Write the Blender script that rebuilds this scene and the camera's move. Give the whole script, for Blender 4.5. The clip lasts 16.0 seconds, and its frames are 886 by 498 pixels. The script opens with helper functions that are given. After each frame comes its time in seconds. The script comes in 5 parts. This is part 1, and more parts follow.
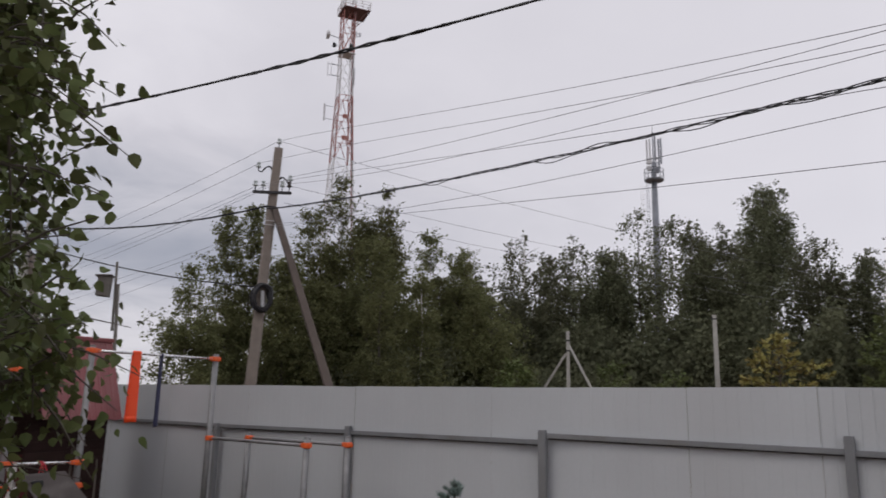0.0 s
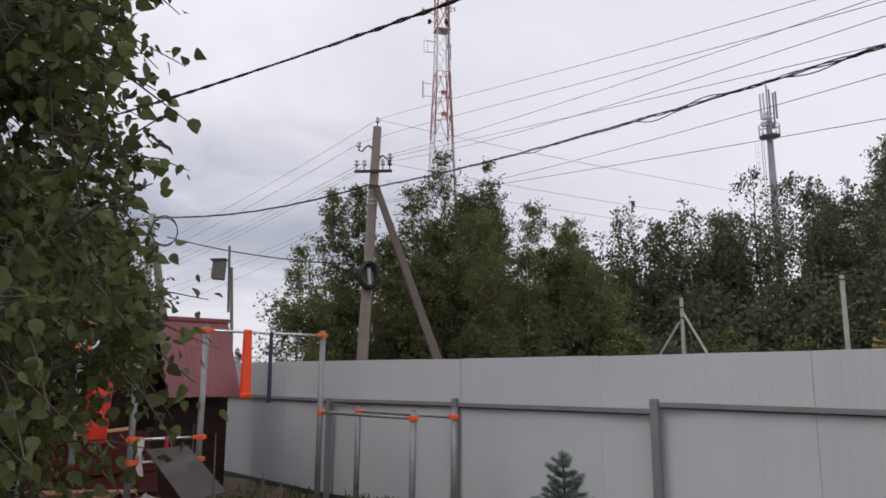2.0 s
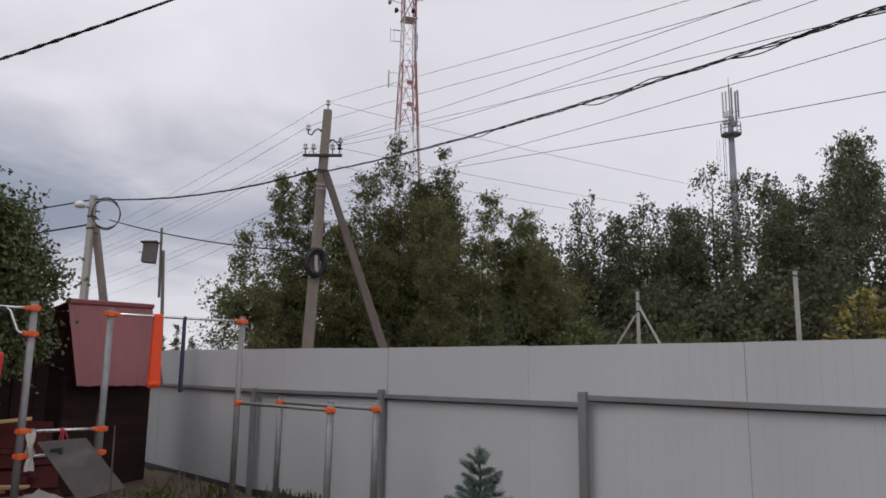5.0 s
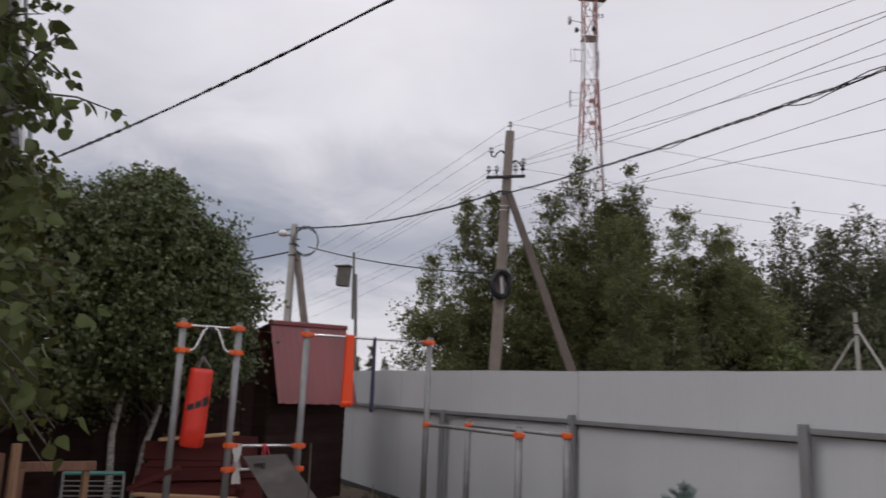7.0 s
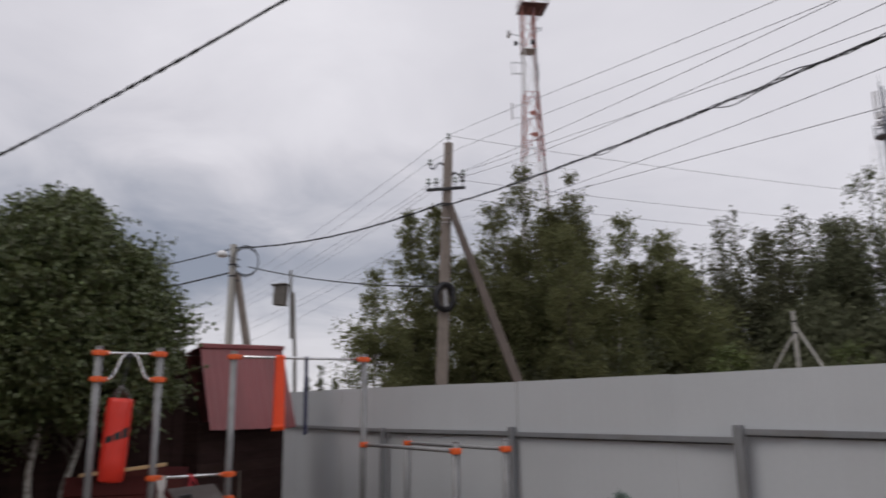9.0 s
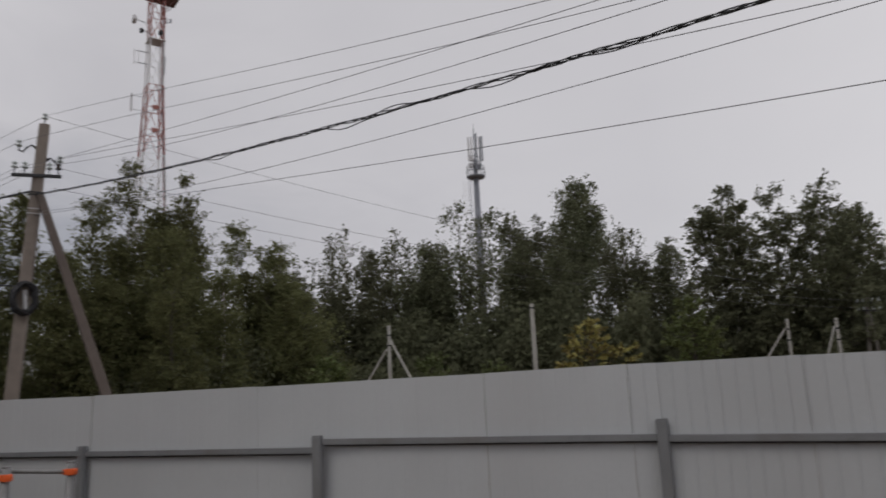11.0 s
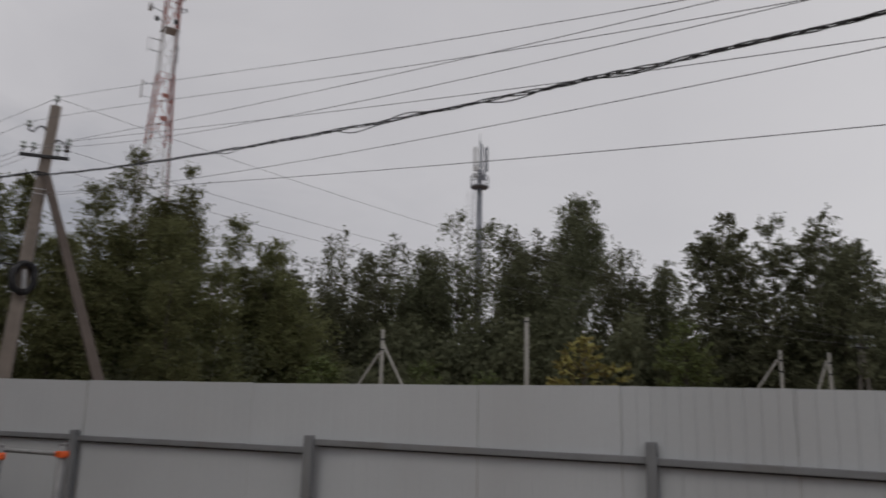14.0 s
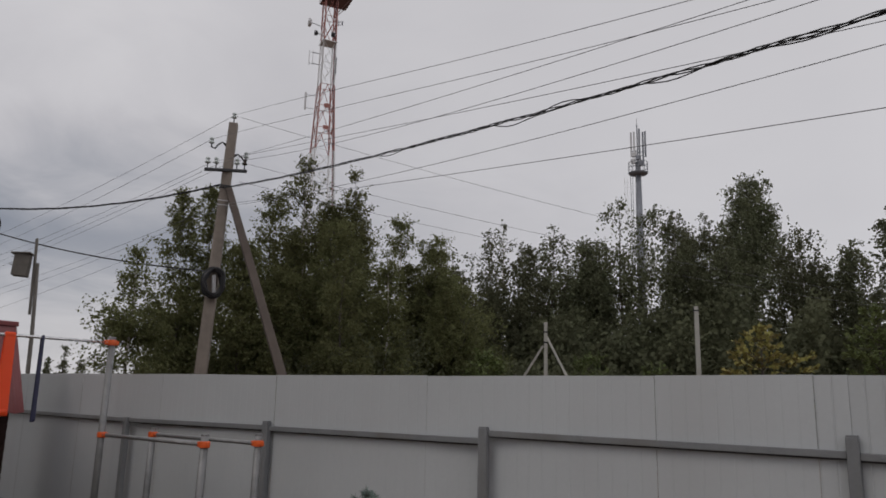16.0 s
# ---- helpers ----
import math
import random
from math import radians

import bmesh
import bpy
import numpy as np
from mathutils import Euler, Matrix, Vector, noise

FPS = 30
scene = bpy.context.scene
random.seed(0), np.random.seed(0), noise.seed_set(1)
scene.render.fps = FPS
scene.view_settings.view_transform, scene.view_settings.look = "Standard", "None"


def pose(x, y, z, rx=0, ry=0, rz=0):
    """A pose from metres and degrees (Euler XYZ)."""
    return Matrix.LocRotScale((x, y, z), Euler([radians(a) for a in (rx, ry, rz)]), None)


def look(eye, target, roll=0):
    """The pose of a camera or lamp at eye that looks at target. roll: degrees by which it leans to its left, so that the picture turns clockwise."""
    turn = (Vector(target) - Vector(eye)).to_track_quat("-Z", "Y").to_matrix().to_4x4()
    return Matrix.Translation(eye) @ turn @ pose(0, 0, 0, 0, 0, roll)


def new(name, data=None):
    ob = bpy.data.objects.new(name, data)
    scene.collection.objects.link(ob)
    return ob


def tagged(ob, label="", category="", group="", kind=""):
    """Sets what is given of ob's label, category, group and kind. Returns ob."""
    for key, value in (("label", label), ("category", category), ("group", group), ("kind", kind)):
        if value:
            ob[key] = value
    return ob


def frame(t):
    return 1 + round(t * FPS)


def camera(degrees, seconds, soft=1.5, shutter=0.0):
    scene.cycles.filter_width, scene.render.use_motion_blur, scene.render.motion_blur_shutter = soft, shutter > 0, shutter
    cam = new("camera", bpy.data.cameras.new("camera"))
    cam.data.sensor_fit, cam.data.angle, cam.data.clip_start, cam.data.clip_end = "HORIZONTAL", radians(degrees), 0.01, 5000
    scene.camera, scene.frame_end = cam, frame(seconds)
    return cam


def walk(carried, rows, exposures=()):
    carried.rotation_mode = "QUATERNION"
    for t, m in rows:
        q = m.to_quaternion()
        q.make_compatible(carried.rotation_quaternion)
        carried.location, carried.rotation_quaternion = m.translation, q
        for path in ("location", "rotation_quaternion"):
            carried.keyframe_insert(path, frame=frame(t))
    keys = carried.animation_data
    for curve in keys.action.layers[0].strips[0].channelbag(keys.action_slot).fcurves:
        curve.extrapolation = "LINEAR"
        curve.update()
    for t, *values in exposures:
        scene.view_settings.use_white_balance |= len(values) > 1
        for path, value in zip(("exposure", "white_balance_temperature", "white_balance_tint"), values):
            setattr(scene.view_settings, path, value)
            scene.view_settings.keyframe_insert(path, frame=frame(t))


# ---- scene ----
cam = camera(60.3, 16.0, soft=1.7, shutter=0.4)
PATH = [
    (0, (3.036, -1.019, 1.574), (2.081, 0.685, 2.004), 1.2),
    (0.5, (3.048, -0.987, 1.573), (1.976, 0.65, 1.983), 1.5),
    (1, (3.031, -0.916, 1.561), (1.868, 0.665, 1.945), 0.9),
    (1.5, (3.029, -0.872, 1.558), (1.837, 0.694, 1.912), 0.4),
    (2, (3.017, -0.836, 1.559), (1.824, 0.728, 1.919), 0.1),
    (2.5, (3.052, -0.763, 1.553), (1.778, 0.732, 1.928), 0.7),
    (3, (3.091, -0.663, 1.538), (1.784, 0.81, 1.89), 0.9),
    (3.5, (3.087, -0.503, 1.534), (1.859, 1.042, 1.859), 0.2),
    (3.7, (3.071, -0.415, 1.543), (1.936, 1.201, 1.86), -0.2),
    (5.8, (3.042, -0.093, 1.551), (1.902, 1.509, 1.911), 1.4),
    (6, (2.99, -0.063, 1.549), (1.789, 1.495, 1.909), 1.5),
    (6.5, (2.883, -0.003, 1.56), (1.552, 1.441, 1.937), 1.9),
    (7, (2.858, 0.043, 1.56), (1.382, 1.336, 1.947), 2.0),
    (7.5, (2.88, 0.134, 1.574), (1.3, 1.29, 1.982), 2.2),
    (8, (2.901, 0.203, 1.568), (1.293, 1.316, 1.986), 1.8),
    (8.5, (2.87, 0.262, 1.573), (1.286, 1.407, 1.997), 0.8),
    (9, (2.837, 0.34, 1.576), (1.457, 1.724, 2.002), -0.9),
    (9.5, (2.861, 0.38, 1.587), (1.706, 1.957, 2.007), -1.5),
    (10, (2.883, 0.403, 1.598), (1.858, 2.068, 2.02), -1.6),
    (10.2, (2.883, 0.452, 1.598), (1.948, 2.169, 2.019), -2.0),
    (12.3, (3.052, 0.534, 1.591), (2.916, 2.484, 2.014), -1.6),
    (12.5, (3.049, 0.529, 1.596), (2.927, 2.481, 2.016), -1.4),
    (13, (3.041, 0.512, 1.6), (2.932, 2.465, 2.017), -1.0),
    (13.5, (3.001, 0.479, 1.606), (2.812, 2.425, 2.03), -0.6),
    (13.9, (2.944, 0.438, 1.593), (2.47, 2.332, 2.028), 0.6),
    (14, (2.917, 0.429, 1.604), (2.377, 2.304, 2.044), 1.3),
    (14.5, (2.875, 0.413, 1.599), (2.109, 2.206, 2.045), 1.9),
    (15, (2.854, 0.407, 1.588), (2.014, 2.168, 2.03), 1.7),
    (15.5, (2.852, 0.404, 1.585), (1.967, 2.146, 2.012), 1.5),
    (16, (2.853, 0.415, 1.588), (1.93, 2.141, 2.003), 1.3),
]
walk(cam, [(t, look(eye, target, roll)) for t, eye, target, roll in PATH],
     exposures=[(0, 0.42, 6620, 11), (1, 0.62, 6560, 11), (2.5, 0.68, 6500, 10), (3.7, 0.68, 6450, 9), (6, 0.44, 6640, 11), (8, 0.60, 6640, 11), (9, 0.46, 6620, 10), (10.2, 0.22, 6700, 9), (12.5, -0.06, 6760, 8), (14, -0.02, 6760, 8), (16, 0.10, 6760, 8)])

# ---- light ----
world = bpy.data.worlds.new("overcast_sky")
scene.world = world
world.use_nodes = True


def build_sky():
    nt = world.node_tree
    nt.nodes.clear()
    link = nt.links.new
    tc = nt.nodes.new("ShaderNodeTexCoord")
    sep = nt.nodes.new("ShaderNodeSeparateXYZ")
    link(tc.outputs["Generated"], sep.inputs[0])

    def mth(op, a, b=None, clamp=False):
        n = nt.nodes.new("ShaderNodeMath")
        n.operation, n.use_clamp = op, clamp
        for i, v in enumerate((a, b)):
            if v is None:
                continue
            if isinstance(v, (int, float)):
                n.inputs[i].default_value = v
            else:
                link(v, n.inputs[i])
        return n.outputs[0]

    # a flat cloud deck seen in perspective
    h = mth("ADD", mth("MAXIMUM", sep.outputs[2], 0.0), 0.22)
    comb = nt.nodes.new("ShaderNodeCombineXYZ")
    link(mth("DIVIDE", sep.outputs[0], h), comb.inputs[0])
    link(mth("DIVIDE", sep.outputs[1], h), comb.inputs[1])
    n1 = nt.nodes.new("ShaderNodeTexNoise")
    n1.inputs["Scale"].default_value, n1.inputs["Detail"].default_value, n1.inputs["Roughness"].default_value = 1.1, 5, 0.5
    n1.inputs["Distortion"].default_value = 0.4
    link(comb.outputs[0], n1.inputs["Vector"])
    n2 = nt.nodes.new("ShaderNodeTexNoise")
    n2.inputs["Scale"].default_value, n2.inputs["Detail"].default_value, n2.inputs["Roughness"].default_value = 2.6, 6, 0.55
    n2.inputs["Distortion"].default_value = 0.6
    link(comb.outputs[0], n2.inputs["Vector"])

    def towards(direction, power):
        dot = nt.nodes.new("ShaderNodeVectorMath")
        dot.operation = "DOT_PRODUCT"
        dot.inputs[1].default_value = Vector(direction).normalized()
        link(tc.outputs["Generated"], dot.inputs[0])
        return mth("POWER", mth("MAXIMUM", dot.outputs["Value"], 0.0), power)

    def step(value, low, high):
        r = nt.nodes.new("ShaderNodeMapRange")
        r.interpolation_type = "SMOOTHSTEP"
        r.inputs[1].default_value, r.inputs[2].default_value = low, high
        link(value, r.inputs[0])
        return r.outputs[0]

    # a long rain cloud low over the far end of the street, paler again below it
    ragged = mth("ADD", sep.outputs[2], mth("MULTIPLY", mth("SUBTRACT", n2.outputs["Fac"], 0.5), 0.16))
    rain = mth("MULTIPLY", towards((-0.86, 0.52, 0.06), 9.0), mth("MULTIPLY", step(ragged, 0.09, 0.19), mth("SUBTRACT", 1.0, step(ragged, 0.19, 0.36))))
    # grey bellies and brighter heads of the cloud over the neighbours
    belly = towards((-0.92, 0.26, 0.29), 34.0)
    brk = towards((-0.80, 0.36, 0.50), 22.0)
    west = mth("MULTIPLY", mth("MAXIMUM", mth("MULTIPLY", sep.outputs[0], -1.0), 0.0), 1.15)
    lumps = mth("ADD", mth("MULTIPLY", mth("SUBTRACT", n1.outputs["Fac"], 0.5), 0.9), mth("MULTIPLY", mth("SUBTRACT", n2.outputs["Fac"], 0.5), 0.55))
    lump = mth("MULTIPLY", lumps, mth("ADD", 0.10, mth("MULTIPLY", mth("POWER", west, 2.0), 0.58)))
    fac = mth("SUBTRACT", mth("ADD", 0.60, lump), mth("MULTIPLY", west, 0.03))
    fac = mth("ADD", fac, mth("MULTIPLY", mth("MAXIMUM", sep.outputs[0], 0.0), 0.50))
    fac = mth("ADD", fac, mth("MULTIPLY", sep.outputs[1], 0.13))
    fac = mth("SUBTRACT", fac, mth("MULTIPLY", rain, 0.60))
    fac = mth("SUBTRACT", fac, mth("MULTIPLY", belly, 0.20))
    fac = mth("ADD", fac, mth("MULTIPLY", brk, 0.14), True)
    ramp = nt.nodes.new("ShaderNodeValToRGB")
    els = ramp.color_ramp.elements
    els[0].position, els[0].color = 0.0, (0.20, 0.222, 0.28, 1)
    els[1].position, els[1].color = 1.0, (0.74, 0.73, 0.775, 1)
    mid = els.new(0.62)
    mid.color = (0.50, 0.494, 0.54, 1)
    link(fac, ramp.inputs[0])
    sky = nt.nodes.new("ShaderNodeTexSky")
    sky.sky_type, sky.sun_disc = "NISHITA", False
    sky.sun_elevation, sky.sun_rotation = radians(48), radians(200)
    bg1 = nt.nodes.new("ShaderNodeBackground")
    bg1.inputs["Strength"].default_value = 0.06
    link(sky.outputs[0], bg1.inputs["Color"])
    bg2 = nt.nodes.new("ShaderNodeBackground")
    bg2.inputs["Strength"].default_value = 1.0
    link(ramp.outputs[0], bg2.inputs["Color"])
    mix = nt.nodes.new("ShaderNodeMixShader")
    mix.inputs[0].default_value = 0.9
    link(bg1.outputs[0], mix.inputs[1])
    link(bg2.outputs[0], mix.inputs[2])
    out = nt.nodes.new("ShaderNodeOutputWorld")
    link(mix.outputs[0], out.inputs[0])


build_sky()
sun = new("sun", bpy.data.lights.new("sun", "SUN"))
sun.data.energy, sun.data.angle, sun.data.color = 0.5, radians(30), (1.0, 0.96, 0.9)
sun.matrix_world = look((0, 0, 60), (0 + 60 * math.sin(radians(20)), 60 * math.cos(radians(20)), -8))

# ---- materials ----


def material(name, color, color2=None, rough=0.6, metal=0.0, scale=6.0, fine=60.0, bump=0.1, island=0.0, each=0.0, stretch=(1, 1, 1), translucent=0.0, spec=0.5, streak=0.0, dirt=None):
    """A surface of two colours mixed by coarse and fine noise, with relief; island and each vary it piece by piece."""
    color2 = color2 or tuple(c * 0.72 for c in color)
    m = bpy.data.materials.new(name)
    m.use_nodes = True
    nt = m.node_tree
    link = nt.links.new
    b = nt.nodes["Principled BSDF"]
    tc = nt.nodes.new("ShaderNodeTexCoord")
    mp = nt.nodes.new("ShaderNodeMapping")
    mp.inputs["Scale"].default_value = stretch
    link(tc.outputs["Object"], mp.inputs[0])
    na, nb = nt.nodes.new("ShaderNodeTexNoise"), nt.nodes.new("ShaderNodeTexNoise")
    for n, s in ((na, scale), (nb, fine)):
        n.inputs["Scale"].default_value, n.inputs["Detail"].default_value = s, 4
        link(mp.outputs[0], n.inputs["Vector"])
    mixn = nt.nodes.new("ShaderNodeMix")
    mixn.inputs[0].default_value = 0.35
    link(na.outputs["Fac"], mixn.inputs[2])
    link(nb.outputs["Fac"], mixn.inputs[3])
    ramp = nt.nodes.new("ShaderNodeValToRGB")
    e = ramp.color_ramp.elements
    e[0].position, e[0].color, e[1].position, e[1].color = 0.32, (*color2, 1), 0.66, (*color, 1)
    link(mixn.outputs[0], ramp.inputs[0])
    col = ramp.outputs[0]
    if dirt:
        nd = nt.nodes.new("ShaderNodeTexNoise")
        nd.inputs["Scale"].default_value, nd.inputs["Detail"].default_value = scale * 0.6, 6
        mp2 = nt.nodes.new("ShaderNodeMapping")
        mp2.inputs["Scale"].default_value = (1, 1, 0.12) if streak else (1, 1, 1)
        link(tc.outputs["Object"], mp2.inputs[0])
        link(mp2.outputs[0], nd.inputs["Vector"])
        rd = nt.nodes.new("ShaderNodeMapRange")
        rd.inputs[1].default_value, rd.inputs[2].default_value, rd.inputs[4].default_value = 0.5, 0.78, 0.55
        link(nd.outputs["Fac"], rd.inputs[0])
        mx = nt.nodes.new("ShaderNodeMix")
        mx.data_type = "RGBA"
        link(rd.outputs[0], mx.inputs[0])
        link(col, mx.inputs[6])
        mx.inputs[7].default_value = (*dirt, 1)
        col = mx.outputs[2]
    for amount, source, sock in ((island, "ShaderNodeNewGeometry", "Random Per Island"), (each, "ShaderNodeObjectInfo", "Random")):
        if amount:
            g = nt.nodes.new(source)
            r = nt.nodes.new("ShaderNodeMapRange")
            r.inputs[3].default_value, r.inputs[4].default_value = 1 - amount, 1 + amount
            link(g.outputs[sock], r.inputs[0])
            hs = nt.nodes.new("ShaderNodeHueSaturation")
            link(r.outputs[0], hs.inputs["Value"])
            r2 = nt.nodes.new("ShaderNodeMapRange")
            r2.inputs[3].default_value, r2.inputs[4].default_value = 0.5 - amount * 0.06, 0.5 + amount * 0.03
            link(g.outputs[sock], r2.inputs[0])
            link(r2.outputs[0], hs.inputs["Hue"])
            link(col, hs.inputs["Color"])
            col = hs.outputs[0]
    link(col, b.inputs["Base Color"])
    b.inputs["Metallic"].default_value = metal
    b.inputs["Specular IOR Level"].default_value = spec
    rr = nt.nodes.new("ShaderNodeMapRange")
    rr.inputs[3].default_value, rr.inputs[4].default_value = max(0.02, rough - 0.12), min(1, rough + 0.12)
    link(nb.outputs["Fac"], rr.inputs[0])
    link(rr.outputs[0], b.inputs["Roughness"])
    if bump:
        bp = nt.nodes.new("ShaderNodeBump")
        bp.inputs["Strength"].default_value, bp.inputs["Distance"].default_value = bump, 0.02
        link(mixn.outputs[0], bp.inputs["Height"])
        link(bp.outputs[0], b.inputs["Normal"])
    if translucent:
        tr = nt.nodes.new("ShaderNodeBsdfTranslucent")
        link(col, tr.inputs["Color"])
        ms = nt.nodes.new("ShaderNodeMixShader")
        ms.inputs[0].default_value = translucent
        link(b.outputs[0], ms.inputs[1])
        link(tr.outputs[0], ms.inputs[2])
        link(ms.outputs[0], nt.nodes["Material Output"].inputs[0])
    return m


M_SHEET = material("grey_painted_sheet", (0.492, 0.51, 0.53), (0.455, 0.472, 0.491), 0.5, scale=1.5, fine=30, bump=0.03, each=0.03, dirt=(0.425, 0.43, 0.44), streak=1)
M_POST = material("grey_primer_steel", (0.21, 0.215, 0.225), (0.165, 0.17, 0.18), 0.5, scale=4, fine=50, bump=0.05, dirt=(0.13, 0.11, 0.09), streak=1)
M_STEEL = material("galvanised_steel", (0.27, 0.27, 0.275), (0.19, 0.19, 0.195), 0.55, metal=0.5, scale=10, fine=90, bump=0.05)
M_CHROME = material("bright_steel_bar", (0.72, 0.72, 0.73), (0.62, 0.62, 0.63), 0.25, metal=0.9, scale=10, fine=80, bump=0.02)
M_ORANGE = material("orange_plastic", (0.80, 0.13, 0.025), (0.66, 0.10, 0.02), 0.45, scale=12, fine=90, bump=0.04)
M_BAND = material("orange_rubber", (1.0, 0.125, 0.03), (0.97, 0.105, 0.025), 0.4, scale=5, fine=60, bump=0.05, translucent=0.32)
M_BLUEBAND = material("navy_rubber", (0.027, 0.029, 0.078), (0.020, 0.022, 0.058), 0.5, scale=9, bump=0.05)
M_BAG = material("red_vinyl", (0.72, 0.04, 0.022), (0.60, 0.03, 0.018), 0.38, scale=5, fine=70, bump=0.12)
M_BLACK = material("black_rubber", (0.022, 0.022, 0.024), (0.014, 0.014, 0.015), 0.5, scale=12, bump=0.05)
M_ROOF = material("crimson_roof_sheet", (0.25, 0.066, 0.070), (0.215, 0.055, 0.060), 0.5, scale=2.5, fine=40, bump=0.03, dirt=(0.12, 0.04, 0.04), streak=1)
M_PILE = material("dull_red_sheet", (0.082, 0.019, 0.016), (0.05, 0.013, 0.011), 0.75, scale=3, fine=40, bump=0.08, each=0.15, spec=0.15)
M_BROWN = material("dark_brown_boards", (0.042, 0.023, 0.021), (0.026, 0.015, 0.013), 0.8, scale=3, fine=40, bump=0.15, each=0.15, stretch=(1, 1, 5), spec=0.12)
M_CONC = material("weathered_concrete", (0.285, 0.245, 0.215), (0.195, 0.165, 0.145), 0.9, scale=3, fine=50, bump=0.35, dirt=(0.13, 0.11, 0.095), streak=1)
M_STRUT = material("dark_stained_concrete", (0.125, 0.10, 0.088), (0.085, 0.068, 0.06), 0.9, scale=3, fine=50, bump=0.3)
M_CONC2 = material("pale_concrete", (0.44, 0.43, 0.40), (0.34, 0.33, 0.31), 0.9, scale=2, fine=30, bump=0.3)
M_OLDWOOD = material("grey_weathered_wood", (0.20, 0.185, 0.165), (0.12, 0.11, 0.10), 0.85, scale=5, fine=50, bump=0.4, stretch=(4, 4, 0.6))
M_LUMBER = material("fresh_sawn_pine", (0.60, 0.40, 0.22), (0.46, 0.29, 0.15), 0.7, scale=4, fine=40, bump=0.2, each=0.22, stretch=(1, 6, 6))
M_FIREWOOD = material("split_wood", (0.26, 0.15, 0.09), (0.16, 0.09, 0.055), 0.8, scale=5, fine=40, bump=0.4, each=0.25, stretch=(4, 4, 0.7))
M_SLAB = material("dark_grey_board", (0.076, 0.064, 0.061), (0.054, 0.046, 0.044), 0.8, scale=6, fine=70, bump=0.2, dirt=(0.16, 0.15, 0.14))
M_CLOTH = material("white_cloth", (0.66, 0.64, 0.62), (0.5, 0.48, 0.46), 0.9, scale=18, fine=120, bump=0.3)
M_TARP = material("pale_plastic_sack", (0.42, 0.40, 0.40), (0.30, 0.285, 0.285), 0.6, scale=9, fine=60, bump=0.4)
M_ROPE = material("red_rope", (0.50, 0.035, 0.05), (0.36, 0.025, 0.035), 0.8, scale=40, bump=0.3)
M_TEAL = material("teal_plastic", (0.10, 0.30, 0.27), (0.07, 0.22, 0.20), 0.45, scale=9, bump=0.05)
M_WIRE = material("aluminium_wire", (0.17, 0.17, 0.18), (0.12, 0.12, 0.13), 0.6, scale=3, bump=0.0)
M_CABLE = material("black_cable_sheath", (0.018, 0.018, 0.022), (0.012, 0.012, 0.014), 0.5, scale=8, bump=0.0)
M_INS = material("glass_insulator", (0.55, 0.60, 0.60), (0.42, 0.47, 0.47), 0.12, scale=20, bump=0.0, spec=0.7)
M_INSD = material("brown_porcelain", (0.035, 0.022, 0.018), (0.025, 0.016, 0.013), 0.2, scale=20, bump=0.0)
M_DARKST = material("dark_steel", (0.045, 0.045, 0.05), (0.03, 0.03, 0.033), 0.55, metal=0.3, scale=12, bump=0.1)
M_RED = material("mast_red_paint", (0.36, 0.135, 0.115), (0.28, 0.11, 0.095), 0.6, scale=0.8, fine=5, bump=0.0)
M_WHITE = material("mast_white_paint", (0.62, 0.61, 0.62), (0.5, 0.49, 0.5), 0.6, scale=0.8, fine=5, bump=0.0)
M_GALV = material("dull_galvanised", (0.24, 0.255, 0.29), (0.18, 0.19, 0.22), 0.6, metal=0.2, scale=0.8, fine=5, bump=0.0)
M_ANT = material("antenna_white", (0.60, 0.60, 0.62), (0.52, 0.52, 0.54), 0.5, scale=2, fine=9, bump=0.0)
M_SIDING = material("dark_grey_siding", (0.125, 0.12, 0.122), (0.095, 0.092, 0.094), 0.55, scale=3, fine=40, bump=0.06, each=0.14, stretch=(6, 1, 1))
M_TRIM = material("white_trim", (0.78, 0.78, 0.79), (0.70, 0.70, 0.71), 0.5, scale=3, fine=40, bump=0.02)
M_PINK = material("faded_pink_fascia", (0.55, 0.42, 0.42), (0.48, 0.36, 0.36), 0.6, scale=3, bump=0.02)
M_BARK = material("birch_bark", (0.58, 0.56, 0.52), (0.13, 0.115, 0.10), 0.8, scale=5, fine=22, bump=0.3, stretch=(1, 1, 3.5))
M_BARKD = material("grey_bark", (0.11, 0.095, 0.08), (0.06, 0.05, 0.042), 0.9, scale=8, fine=50, bump=0.5, stretch=(2, 2, 0.5))
M_LEAF_N = material("birch_leaf", (0.128, 0.152, 0.058), (0.080, 0.102, 0.040), 0.5, scale=8, fine=40, bump=0.1, island=0.55, translucent=0.38, spec=0.22)
M_LEAF_Y = material("yellowing_birch_leaf", (0.105, 0.105, 0.030), (0.062, 0.074, 0.024), 0.5, scale=8, fine=40, bump=0.1, island=0.40, translucent=0.28, spec=0.18)
M_LEAF_M = material("garden_tree_leaf", (0.120, 0.142, 0.058), (0.078, 0.10, 0.044), 0.42, scale=3, fine=30, bump=0.1, island=0.45, translucent=0.25, spec=0.42)
M_LEAF_F = material("wood_leaf", (0.165, 0.172, 0.080), (0.112, 0.122, 0.058), 0.85, scale=0.5, fine=4, bump=0.0, island=0.26, each=0.15, translucent=0.48, spec=0.22)
M_LEAF_R = material("far_wood_leaf", (0.134, 0.142, 0.084), (0.104, 0.114, 0.070), 0.85, scale=0.3, fine=3, bump=0.0, island=0.22, each=0.2, translucent=0.36, spec=0.22)
